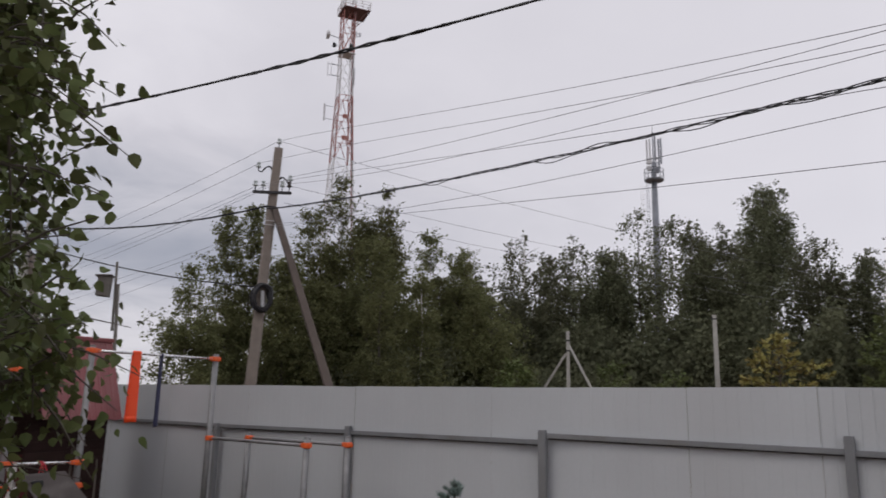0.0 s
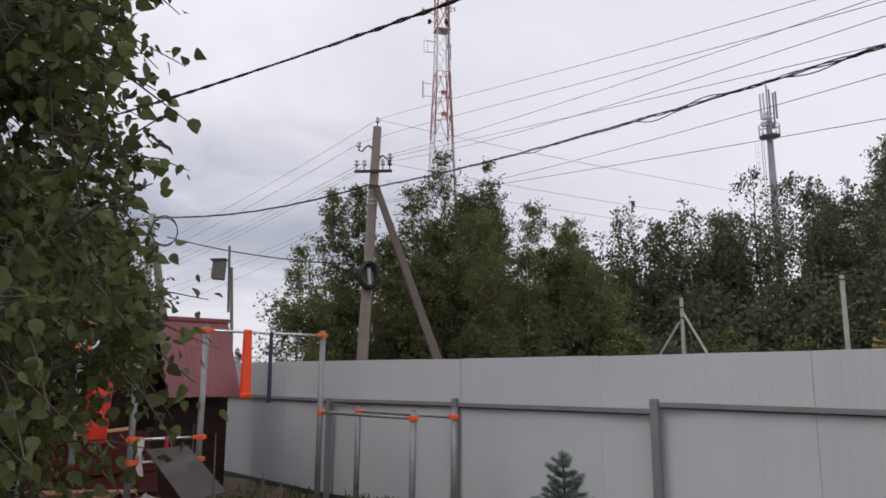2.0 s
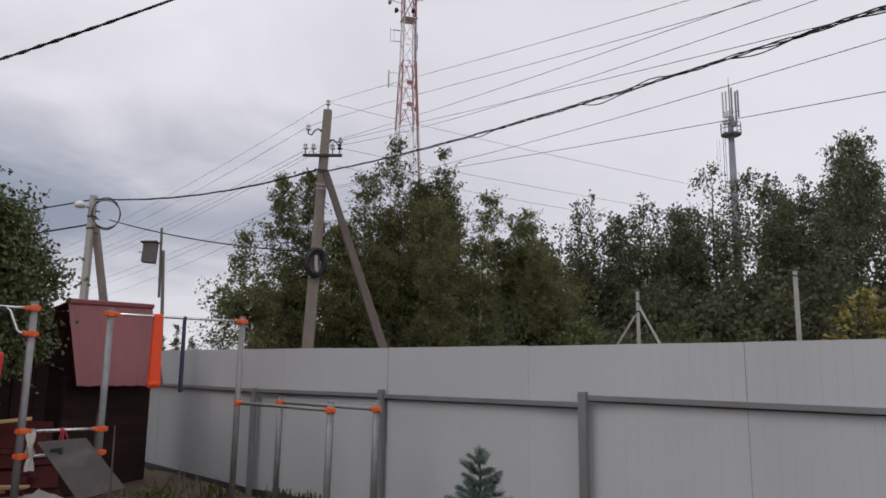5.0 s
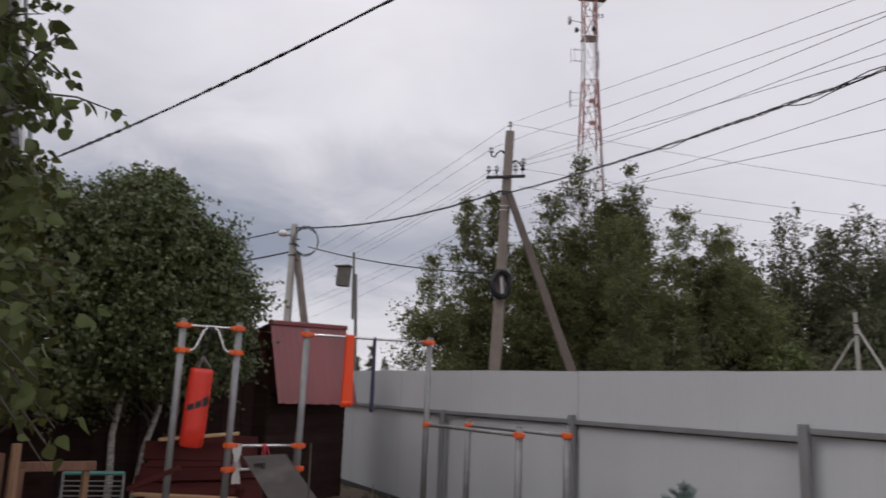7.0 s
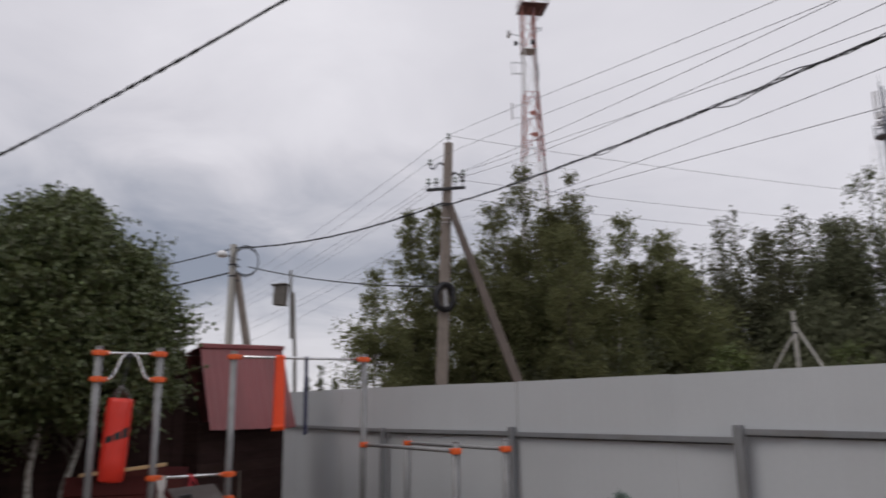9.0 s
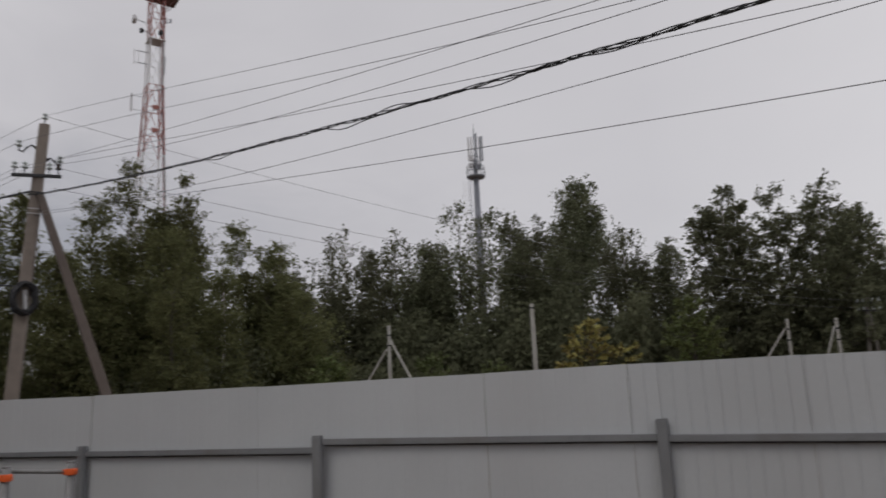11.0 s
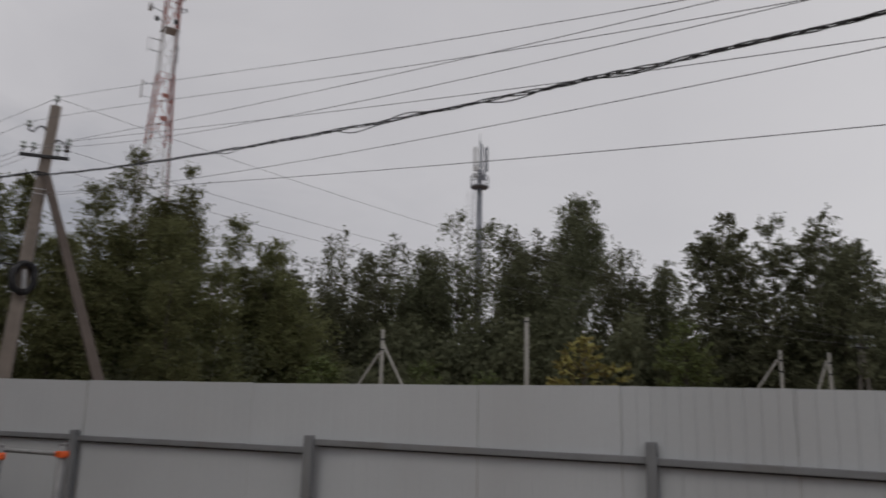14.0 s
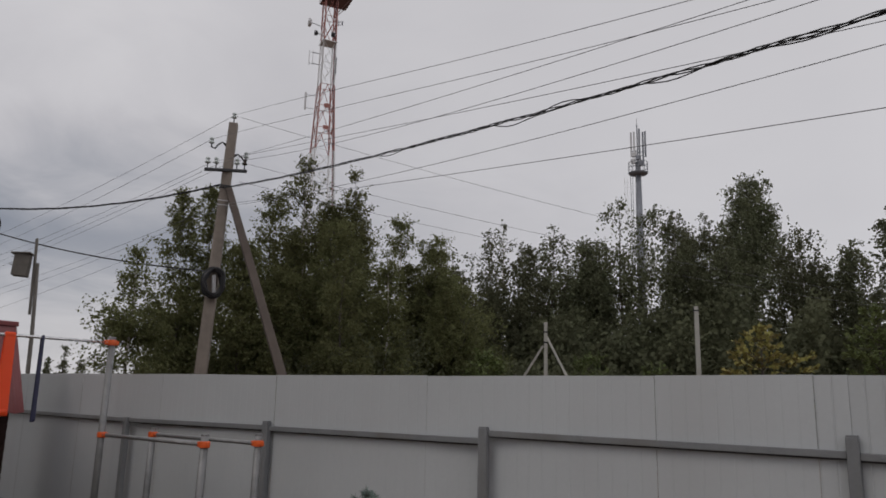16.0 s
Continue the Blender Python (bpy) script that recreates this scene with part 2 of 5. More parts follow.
M_LEAF_L = material("pale_shrub_leaf", (0.110, 0.135, 0.045), (0.075, 0.100, 0.036), 0.6, scale=0.8, fine=6, bump=0.0, island=0.4, translucent=0.2, spec=0.3)
M_NEEDLE_Y = material("yellow_needles", (0.32, 0.28, 0.095), (0.18, 0.17, 0.06), 0.7, scale=0.8, fine=6, bump=0.0, island=0.45, translucent=0.15, spec=0.2)
M_NEEDLE_G = material("green_needles", (0.165, 0.195, 0.075), (0.105, 0.13, 0.055), 0.7, scale=0.8, fine=6, bump=0.0, island=0.45, translucent=0.15, spec=0.2)
M_NEEDLE_B = material("blue_needles", (0.20, 0.265, 0.24), (0.11, 0.155, 0.14), 0.6, scale=9, fine=60, bump=0.0, island=0.4, translucent=0.1, spec=0.3)
M_GROUND = material("yard_soil", (0.165, 0.108, 0.072), (0.10, 0.072, 0.046), 0.95, scale=0.7, fine=9, bump=0.5, dirt=(0.11, 0.075, 0.05))
M_GRASS = material("grass_blades", (0.085, 0.115, 0.038), (0.06, 0.085, 0.03), 0.7, scale=2, fine=20, bump=0.0, island=0.4, translucent=0.2, spec=0.3)
M_WEED = material("dry_weed", (0.21, 0.185, 0.115), (0.13, 0.12, 0.07), 0.8, scale=2, fine=20, bump=0.0, island=0.4, translucent=0.15)
M_BIRDBOX = material("grey_plywood", (0.17, 0.155, 0.14), (0.115, 0.105, 0.095), 0.85, scale=8, fine=60, bump=0.2)
M_LAMP = material("lamp_glass", (0.75, 0.75, 0.76), (0.68, 0.68, 0.69), 0.3, scale=9, bump=0.0)

# ---- building helpers ----


class Geo:
    """Collects vertices and faces, in world metres."""

    def __init__(self):
        self.v, self.f = [], []

    def add(self, verts, faces):
        n = len(self.v)
        self.v += [tuple(p) for p in verts]
        self.f += [tuple(i + n for i in f) for f in faces]
        return self

    def box(self, size, m=Matrix(), c=0.0):
        """A box about the origin of m, its edges chamfered by c."""
        a = [s / 2 for s in size]
        if not c:
            vs = [m @ Vector((x * a[0], y * a[1], z * a[2])) for x in (-1, 1) for y in (-1, 1) for z in (-1, 1)]
            return self.add(vs, [(0, 1, 3, 2), (4, 6, 7, 5), (0, 4, 5, 1), (2, 3, 7, 6), (0, 2, 6, 4), (1, 5, 7, 3)])
        bm = bmesh.new()
        for x in (-1, 1):
            for y in (-1, 1):
                for z in (-1, 1):
                    for k in range(3):
                        p = [x * a[0], y * a[1], z * a[2]]
                        for j, s in enumerate((x, y, z)):
                            if j != k:
                                p[j] -= s * c
                        bm.verts.new(m @ Vector(p))
        bmesh.ops.convex_hull(bm, input=bm.verts)
        bm.verts.index_update()
        self.add([v.co for v in bm.verts], [[v.index for v in f.verts] for f in bm.faces])
        bm.free()
        return self

    def tube(self, pts, radii, n=8, caps=True, squash=1.0):
        """A tapered tube along pts."""
        pts = [Vector(p) for p in pts]
        if isinstance(radii, (int, float)):
            radii = [radii] * len(pts)
        vs, side = [], None
        for i, p in enumerate(pts):
            d = (pts[min(i + 1, len(pts) - 1)] - pts[max(i - 1, 0)]).normalized()
            if side is None:
                side = d.orthogonal().normalized()
            side = (side - d * side.dot(d)).normalized()
            up = d.cross(side)
            for k in range(n):
                a = 2 * math.pi * k / n
                vs.append(p + side * (math.cos(a) * radii[i]) + up * (math.sin(a) * radii[i] * squash))
        fs = [(i * n + k, i * n + (k + 1) % n, (i + 1) * n + (k + 1) % n, (i + 1) * n + k) for i in range(len(pts) - 1) for k in range(n)]
        if caps:
            fs += [tuple(range(n - 1, -1, -1)), tuple((len(pts) - 1) * n + k for k in range(n))]
        return self.add(vs, fs)

    def lathe(self, profile, base, axis=(0, 0, 1), n=10):
        """A turned shape: profile rows of radius and distance along axis from base."""
        ax = Vector(axis).normalized()
        return self.tube([Vector(base) + ax * h for _, h in profile], [max(r, 1e-4) for r, _ in profile], n)

    def mesh(self, name, mat, smooth=False):
        me = bpy.data.meshes.new(name)
        me.from_pydata(self.v, [], self.f)
        me.materials.append(mat)
        if smooth:
            me.polygons.foreach_set("use_smooth", [True] * len(me.polygons))
        me.update()
        return me


def thing(name, base, label, category, group="", kind=""):
    ob = new(name)
    ob.location = base
    ob.empty_display_size = 0.1
    return tagged(ob, label, category, group, kind)


def root_of(ob):
    while ob.parent:
        ob = ob.parent
    return ob


def part(name, geo, mat, parent, label="", smooth=False):
    """Links a Geo or a mesh, given in world metres, as one mesh object under a thing or a part."""
    me = geo.mesh(name, mat, smooth) if isinstance(geo, Geo) else geo
    me.transform(Matrix.Translation(-root_of(parent).location))
    ob = new(name, me)
    ob.parent = parent
    return tagged(ob, label)


def along(p, q, s):
    return Vector(p).lerp(Vector(q), s)


def frame_of(x_axis, origin, up=(0, 0, 1)):
    """A matrix whose x runs along x_axis and whose z is as near up as can be."""
    x = Vector(x_axis).normalized()
    y = Vector(up).cross(x).normalized()
    return Matrix.Translation(origin) @ Matrix((x, y, x.cross(y))).transposed().to_4x4()


LEAF = {
    "simple": ([(0, 0, 0), (-0.36, 0.45, 0.07), (0, 1, 0), (0.36, 0.45, 0.07)], [(0, 3, 2), (0, 2, 1)]),
    "birch": (
        [(0, 0, 0), (-0.30, 0.10, 0.05), (-0.37, 0.36, 0.08), (-0.19, 0.72, 0.02), (0.02, 1.0, -0.10), (0.20, 0.70, 0.02), (0.37, 0.36, 0.08), (0.30, 0.10, 0.05), (0, 0.42, 0)],
        [(0, 8, 1), (1, 8, 2), (2, 8, 3), (3, 8, 4), (8, 0, 7), (8, 7, 6), (8, 6, 5), (8, 5, 4)],
    ),
    "needle": ([(-0.05, 0, 0), (-0.03, 1, 0), (0.03, 1, 0), (0.05, 0, 0)], [(0, 3, 2), (0, 2, 1)]),
    "spray": (
        [(0, 0, 0), (-0.22, 0.25, 0.05), (-0.1, 0.5, 0), (-0.34, 0.7, -0.05), (0, 1, 0.04), (0.3, 0.75, 0.06), (0.1, 0.5, 0), (0.26, 0.28, -0.05)],
        [(0, 7, 6), (0, 6, 2), (0, 2, 1), (2, 6, 4), (2, 4, 3), (6, 5, 4)],
    ),
}


def leaves(name, mat, pos, tip, size, rng, kind="simple"):
    """One mesh of many leaves at pos, their tips towards tip."""
    tv, tf = LEAF[kind]
    tv, tf = np.array(tv, float), np.array(tf)
    n, k = len(pos), len(tv)
    y = tip / np.linalg.norm(tip, axis=1, keepdims=True)
    r = rng.normal(size=(n, 3))
    x = np.cross(y, r)
    x /= np.linalg.norm(x, axis=1, keepdims=True) + 1e-9
    z = np.cross(x, y)
    co = pos[:, None] + size[:, None, None] * (tv[None, :, :1] * x[:, None] + tv[None, :, 1:2] * y[:, None] + tv[None, :, 2:] * z[:, None])
    faces = (tf[None] + (np.arange(n) * k)[:, None, None]).reshape(-1)
    me = bpy.data.meshes.new(name)
    me.vertices.add(n * k)
    me.vertices.foreach_set("co", co.reshape(-1).astype(np.float32))
    me.loops.add(len(faces))
    me.loops.foreach_set("vertex_index", faces.astype(np.int32))
    me.polygons.add(len(faces) // 3)
    me.polygons.foreach_set("loop_start", np.arange(0, len(faces), 3, dtype=np.int32))
    me.materials.append(mat)
    me.update(calc_edges=True)
    return me


def crown_points(rng, base, bottom, top, radius, clumps, twigs, per, droop, length, lean=(0, 0), shape=0.8, spread=0.3):
    """Twigs in clumps inside an uneven crown: leaf places, their tips and the twigs' starts and ends."""
    u = rng.random(clumps) ** 0.85
    prof = np.sin(np.pi * np.clip(u, 0.02, 0.985) ** shape) ** 0.75
    ang = rng.random(clumps) * 2 * np.pi
    rad = radius * prof * (0.35 + 0.65 * rng.random(clumps) ** 0.6) * rng.uniform(0.75, 1.2, clumps)
    cz = bottom + u * (top - bottom)
    c = np.stack([np.cos(ang) * rad, np.sin(ang) * rad, cz], -1)
    pick = rng.integers(0, clumps, twigs)
    size = radius * spread * (0.3 + 0.85 * prof[pick])
    start = c[pick] + rng.normal(size=(twigs, 3)) * size[:, None] * 0.55
    far = np.hypot(start[:, 0], start[:, 1])
    start[:, :2] *= np.minimum(1, 1.02 * radius / (far + 1e-6))[:, None]
    # a leading shoot keeps the tip pointed
    lead = rng.random(twigs) < 0.03
    zt = rng.uniform(0.7, 1.0, twigs)
    start[lead] = np.stack([rng.normal(size=twigs) * radius * 0.07, rng.normal(size=twigs) * radius * 0.07, bottom + zt * (top - bottom)], -1)[lead]
    out = start.copy()
    out[:, 2] = 0
    out /= np.linalg.norm(out, axis=1, keepdims=True) + 1e-6
    d = out * 0.6 + rng.normal(size=(twigs, 3)) * 0.45
    d[:, 2] += 0.55 - droop
    d /= np.linalg.norm(d, axis=1, keepdims=True)
    ln = length * rng.uniform(0.5, 1.3, twigs)
    s = (np.arange(per) + rng.random((twigs, per))) / per
    pos = start[:, None] + d[:, None] * (s * ln[:, None])[..., None]
    pos[..., 2] -= droop * 0.5 * s**2 * ln[:, None]
    pos = pos + rng.normal(size=pos.shape) * length * 0.09
    tip = d[:, None] * 0.4 + rng.normal(size=pos.shape) * 0.55 + np.array([0, 0, -0.55])
    end = start + d * ln[:, None]
    end[:, 2] -= droop * 0.5 * ln
    h = lambda p: p + np.array(base) + np.concatenate([np.array(lean)[None] * (p[..., 2:] / top), np.zeros_like(p[..., 2:])], -1) if p.ndim == 2 else p
    flat = pos.reshape(-1, 3)
    return h(flat), tip.reshape(-1, 3), h(start), h(end)


def crown_branches(rng, base, bottom, top, radius, count, twigs, per, droop, length, rise, taper, weep=False):
    """Branches rising from the stem, shorter towards the top, with leafy twigs along them: leaf places, tips and branch paths."""
    u = np.sort(rng.random(count) ** 0.9)
    prof = np.clip(u / 0.22, 0.15, 1) ** 0.5 * np.clip(1.0 - u, 0.02, 1) ** taper
    ln = radius * prof * rng.uniform(0.55, 1.15, count) + 0.03 * radius
    az = np.arange(count) * 2.4 + rng.normal(size=count) * 0.5
    lift = rise * rng.uniform(0.6, 1.4, count) + 0.5 * u
    z0 = bottom + u * (top - bottom) - lift * ln * 0.75
    out = np.stack([np.cos(az), np.sin(az), np.zeros(count)], -1)

    def on(i, t):
        p = out[i] * (ln[i] * t)[:, None]
        p[:, 2] = z0[i] + lift[i] * ln[i] * t - 0.35 * droop * ln[i] * t**2
        return p

    pick = rng.choice(count, twigs, p=(ln + 0.05 * radius) / (ln + 0.05 * radius).sum())
    t = 0.12 + 0.9 * rng.random(twigs) ** 0.75
    start = on(pick, t) + rng.normal(size=(twigs, 3)) * (0.05 * radius + 0.10 * ln[pick])[:, None] * np.array([1, 1, 0.7])
    lead = rng.random(twigs) < 0.006
    start[lead] = np.stack([rng.normal(size=twigs) * 0.03 * radius, rng.normal(size=twigs) * 0.03 * radius, top - (top - bottom) * 0.12 * rng.random(twigs)], -1)[lead]
    d = out[pick] * 0.55 + rng.normal(size=(twigs, 3)) * 0.5
    d[:, 2] += 0.35 - droop * rng.uniform(0.7, 1.3, twigs)
    d /= np.linalg.norm(d, axis=1, keepdims=True)
    l = length * rng.uniform(0.4, 1.3, twigs) * (0.35 + 0.65 * prof[pick])
    if weep:
        # long thin shoots that hang from the arching branches
        d = out[pick] * 0.16 + rng.normal(size=(twigs, 3)) * 0.13
        d[:, 2] = -1.0
        short = rng.random(twigs) < 0.25
        d[short] = (out[pick] * 0.6 + rng.normal(size=(twigs, 3)) * 0.5)[short]
        l = np.where(short, 0.35, 1.0) * length * rng.uniform(0.35, 1.25, twigs) * (0.45 + 0.55 * prof[pick])
    s = (np.arange(per) + rng.random((twigs, per))) / per
    pos = start[:, None] + d[:, None] * (s * l[:, None])[..., None]
    pos[..., 2] -= droop * 0.4 * s**2 * l[:, None]
    pos = pos + rng.normal(size=pos.shape) * length * (0.045 if weep else 0.08)
    tip = d[:, None] * 0.4 + rng.normal(size=pos.shape) * 0.6 + np.array([0, 0, -0.4])
    b = np.array(base)
    paths = [[tuple(b + q) for q in on(np.full(4, i), np.array([0.0, 0.35, 0.7, 1.0]))] for i in range(count)]
    return pos.reshape(-1, 3) + b, tip.reshape(-1, 3), paths


def tree(name, base, height, radius, label, category="tree", bottom=0.25, leaf=0.1, clumps=45, twigs=900, per=10, droop=0.3, length=0.5, mat=None, bark=None, trunk=0.1, lean=(0, 0), seed=0, kind="simple", shape=0.8, spread=0.3, limbs=40, twiglets=0, group="", spire=0.0, rise=0.7, weep=False, leaders=1):
    """A tree: a tapered trunk with limbs, and a crown of leaves on twigs."""
    rng = np.random.default_rng(seed)
    root = thing(name, base, label, category, group)
    b = Vector(base)
    paths = []
    if spire:
        # one crown, or several side leaders of unequal height that grow into one
        ps, ts = [], []
        for j in range(leaders):
            a, far = seed * 1.7 + j * 2.4, radius * (0.0 if j == 0 else rng.uniform(0.35, 0.6))
            top = height * (1.0 if j == 0 else rng.uniform(0.82, 0.98))
            foot = (base[0] + far * math.cos(a), base[1] + far * math.sin(a), base[2])
            share = 1.0 if leaders == 1 else 1.25 / leaders
            q, t, w = crown_branches(rng, foot, bottom * height, top, radius * (1.0 if leaders == 1 else 0.66), max(20, int(clumps * share)), int(twigs / leaders), per, droop, length, rise, spire, weep)
            ps.append(q)
            ts.append(t)
            paths += w
            if far:
                paths.append([(base[0], base[1], base[2] + height * 0.3), tuple(Vector(base).lerp(Vector(foot), 0.7) + Vector((0, 0, height * 0.5))), (foot[0], foot[1], base[2] + top * 0.75), (foot[0], foot[1], base[2] + top * 0.97)])
        pos, tip = np.concatenate(ps), np.concatenate(ts)
        start = end = np.zeros((0, 3))
    else:
        pos, tip, start, end = crown_points(rng, base, bottom * height, height, radius, clumps, twigs, per, droop, length, lean, shape, spread)
    g, stem = Geo(), Geo()
    steps = 9
    axis = []
    for i in range(steps):
        s = i / (steps - 1)
        wob = Vector((rng.normal(), rng.normal(), 0)) * trunk * 0.5 * (0.2 < s)
        axis.append(b + Vector((lean[0] * s, lean[1] * s, height * 0.97 * s)) + wob)
    stem.tube(axis, [trunk * (1.15 - 1.05 * i / (steps - 1)) for i in range(steps)], 9)
    for q in paths:
        r0 = trunk * 0.10 + 0.006
        g.tube(q, [r0, r0 * 0.8, r0 * 0.5, r0 * 0.2], 4, caps=False)
    ends = list(rng.permutation(len(start))[:limbs])
    for i in ends:
        p = Vector(start[i])
        hz = p.z - b.z
        s = min(0.95, max(bottom * 0.7, hz / height - 0.1 - 0.12 * rng.random()))
        a0 = b + Vector((lean[0] * s, lean[1] * s, height * 0.97 * s))
        midp = a0.lerp(p, 0.5) + Vector((0, 0, 0.06 * height * rng.random()))
        r0 = trunk * (1.1 - s) * 0.38 + 0.004
        g.tube([a0, midp, p, Vector(end[i])], [r0, r0 * 0.65, r0 * 0.4, r0 * 0.12], 5, caps=False)
    for i in range(min(twiglets, len(start))):
        g.tube([start[i], (Vector(start[i]) + Vector(end[i])) / 2 + Vector((0, 0, 0.02)), end[i]], [0.004, 0.003, 0.0015], 4, caps=False)
    part("trunk", stem, bark or M_BARK, root, smooth=True)
    tagged(part("branchwork", g, M_BARKD, root, smooth=True), kind="stuff")
    sz = leaf * rng.uniform(0.6, 1.25, len(pos))
    part("crown", leaves("crown", mat or M_LEAF_F, pos, tip, sz, rng, kind), None, root)
    return root

# ---- ground ----


def build_ground():
    rng = np.random.default_rng(3)
    xs = np.concatenate([[-2500, -600, -200, -80, -40], np.linspace(-24, 24, 97), [40, 80, 200, 600, 2500]])
    ys = np.concatenate([[-2500, -600, -200, -60, -20], np.linspace(-10, 30, 81), [50, 90, 200, 600, 2500]])
    g = Geo()
    n = len(ys)
    for x in xs:
        for y in ys:
            near = abs(x) < 24 and -10 < y < 30
            g.v.append((float(x), float(y), (0.05 * noise.noise(Vector((x * 0.6, y * 0.6, 0))) + 0.015 * float(rng.normal()) - 0.02) if near else -0.02))
    g.f = [(i * n + j, (i + 1) * n + j, (i + 1) * n + j + 1, i * n + j + 1) for i in range(len(xs) - 1) for j in range(n - 1)]
    ob = new("ground", g.mesh("ground", M_GROUND, True))
    tagged(ob, "yard of bare soil and rough grass running out past the fence", "ground", kind="structure")


build_ground()

# ---- fence of grey profiled sheet ----
POSTS = [(7.2, 5.1), (2.82, 6.46), (0.04, 6.487), (-2.70, 6.91), (-5.25, 7.245), (-10.4, 8.66)]
TOPS = [1.79, 1.896, 1.893, 1.925, 1.965, 2.05]
RAILS = [(1.28, 1.3455), (1.352, 1.409), (1.341, 1.364), (1.371, 1.389), (1.389, 1.45)]


def profiled(p, q, low, high_p, high_q, pitch, depth, rib=0.3, thick=0.0012, slope=0.25):
    """A profiled metal sheet from p to q: flats with narrow ribs pressed away from the yard."""
    p, q = Vector(p), Vector(q)
    length = (q - p).length
    d = (q - p) / length
    out = Vector((d.y, -d.x, 0))
    if out.y > 0:
        out = -out
    n = max(1, round(length / pitch))
    xs = []
    for k in range(n):
        x0 = k / n
        w = 1 / n
        xs += [(x0, 0), (x0 + w * (1 - rib) * 0.94, 0), (x0 + w * (1 - rib * (1 - slope)), 1), (x0 + w * (1 - rib * slope * 0.6), 1)]
    xs.append((1, 0))
    g = Geo()
    for side in (0, 1):
        for x, r in xs:
            for top in (0, 1):
                z = low if not top else high_p + (high_q - high_p) * x
                w = p + d * (x * length) - out * (r * depth + side * thick)
                g.v.append((w.x, w.y, z))
    m = len(xs) * 2
    for i in range(len(xs) - 1):
        a = 2 * i
        g.f += [(a, a + 1, a + 3, a + 2), (m + a, m + a + 2, m + a + 3, m + a + 1), (a + 1, m + a + 1, m + a + 3, a + 3)]
    return g


def build_fence():
    root = thing("metal_fence", (0, 6.6, 0), "tall grey profiled sheet fence on steel posts", "fence")
    up = Vector((0, 0, 1))
    xs = [7.2, 6.03, 4.91, 3.765, 2.82, 2.60, 1.48, 0.42, -0.62, -1.65, -2.66, -3.67, -4.67, -5.72, -6.82, -7.84, -8.9, -9.8, -10.4]

    def on_line(x):
        for i in range(len(POSTS) - 1):
            if x >= POSTS[i + 1][0] - 1e-6:
                f = (x - POSTS[i][0]) / (POSTS[i + 1][0] - POSTS[i][0])
                return Vector((x, POSTS[i][1] + f * (POSTS[i + 1][1] - POSTS[i][1]), 0)), TOPS[i] + f * (TOPS[i + 1] - TOPS[i])

    for k in range(len(xs) - 1):
        (p, hp), (q, hq) = on_line(xs[k]), on_line(xs[k + 1])
        d = (q - p).normalized()
        back = Vector((d.y, -d.x, 0))
        if back.y < 0:
            back = -back
        lap = back * (0.057 + 0.0026 * (k % 2))
        j0, j1 = random.uniform(-0.004, 0.004), random.uniform(-0.004, 0.004)
        part("sheet", profiled(p + lap, q + lap - d * (0.003 if k != 3 else -0.03), 0.03, hp + j0, hq + j1, 0.117, 0.0045 if xs[k] > 2.7 else 0.0018 if xs[k] > 1 else 0.0011, 0.09), M_SHEET, root)
    for i in range(len(POSTS) - 1):
        p, q = Vector((*POSTS[i], RAILS[i][0])), Vector((*POSTS[i + 1], RAILS[i][1]))
        back = Vector((0, 1, 0))
        length = (q - p).length
        m = frame_of(q - p, p.lerp(q, 0.5) + back * 0.029)
        part("rail", Geo().box((length - 0.083, 0.056, 0.051), m, 0.004), M_POST, root)
        # thin dark strip added below the rail as its shadow line on the sheet
        part("under_rail_shade", Geo().box((length - 0.09, 0.030, 0.012), frame_of(q - p, p.lerp(q, 0.5) + back * 0.040 - up * 0.031), 0.002), M_DARKST, root, "dark strip standing in for the shade under the rail")
        n = round(length / 0.36)
        for k in range(n):
            g2 = Geo()
            w = p.lerp(q, (k + 0.5) / n) + back * 0.002
            g2.lathe([(0.007, 0), (0.009, -0.003), (0.004, -0.007)], w, back, 6)
            part("screw", g2, M_POST, root)
    for i, (x, y) in enumerate(POSTS):
        g = Geo()
        h = (1.40, 1.475, 1.452, 1.43, 1.412, 1.43)[i]
        d = Vector((*POSTS[min(i + 1, len(POSTS) - 1)], 0)) - Vector((*POSTS[max(i - 1, 0)], 0))
        m = frame_of(d, (x, y, h / 2 - 0.1))
        g.box((0.080, 0.066, h + 0.2), m, 0.006)
        post = part("post", g, M_POST, root)
        c = Geo()
        c.box((0.074, 0.060, 0.012), frame_of(d, (x, y, h + 0.005)), 0.003)
        part("cap", c, M_POST, post)
    # a dark board closes the foot of the far sections
    for i in (3, 4):
        p, q = Vector((*POSTS[i], 0.04)), Vector((*POSTS[i + 1], 0.04))
        part("kickboard", Geo().box(((q - p).length - 0.09, 0.025, 0.10), frame_of(q - p, p.lerp(q, 0.5) + Vector((0, 0.03, -0.02))), 0.004), M_DARKST, root, "dark board at the fence's foot")


build_fence()

# ---- workout frame of steel posts with orange clamps ----
BAR_R, BAR_L, LOW_P, END_P = Vector((-4.11, 5.99, 0)), Vector((-4.55, 4.56, 0)), Vector((-4.712, 3.82, 0)), Vector((-4.85, 3.262, 0))


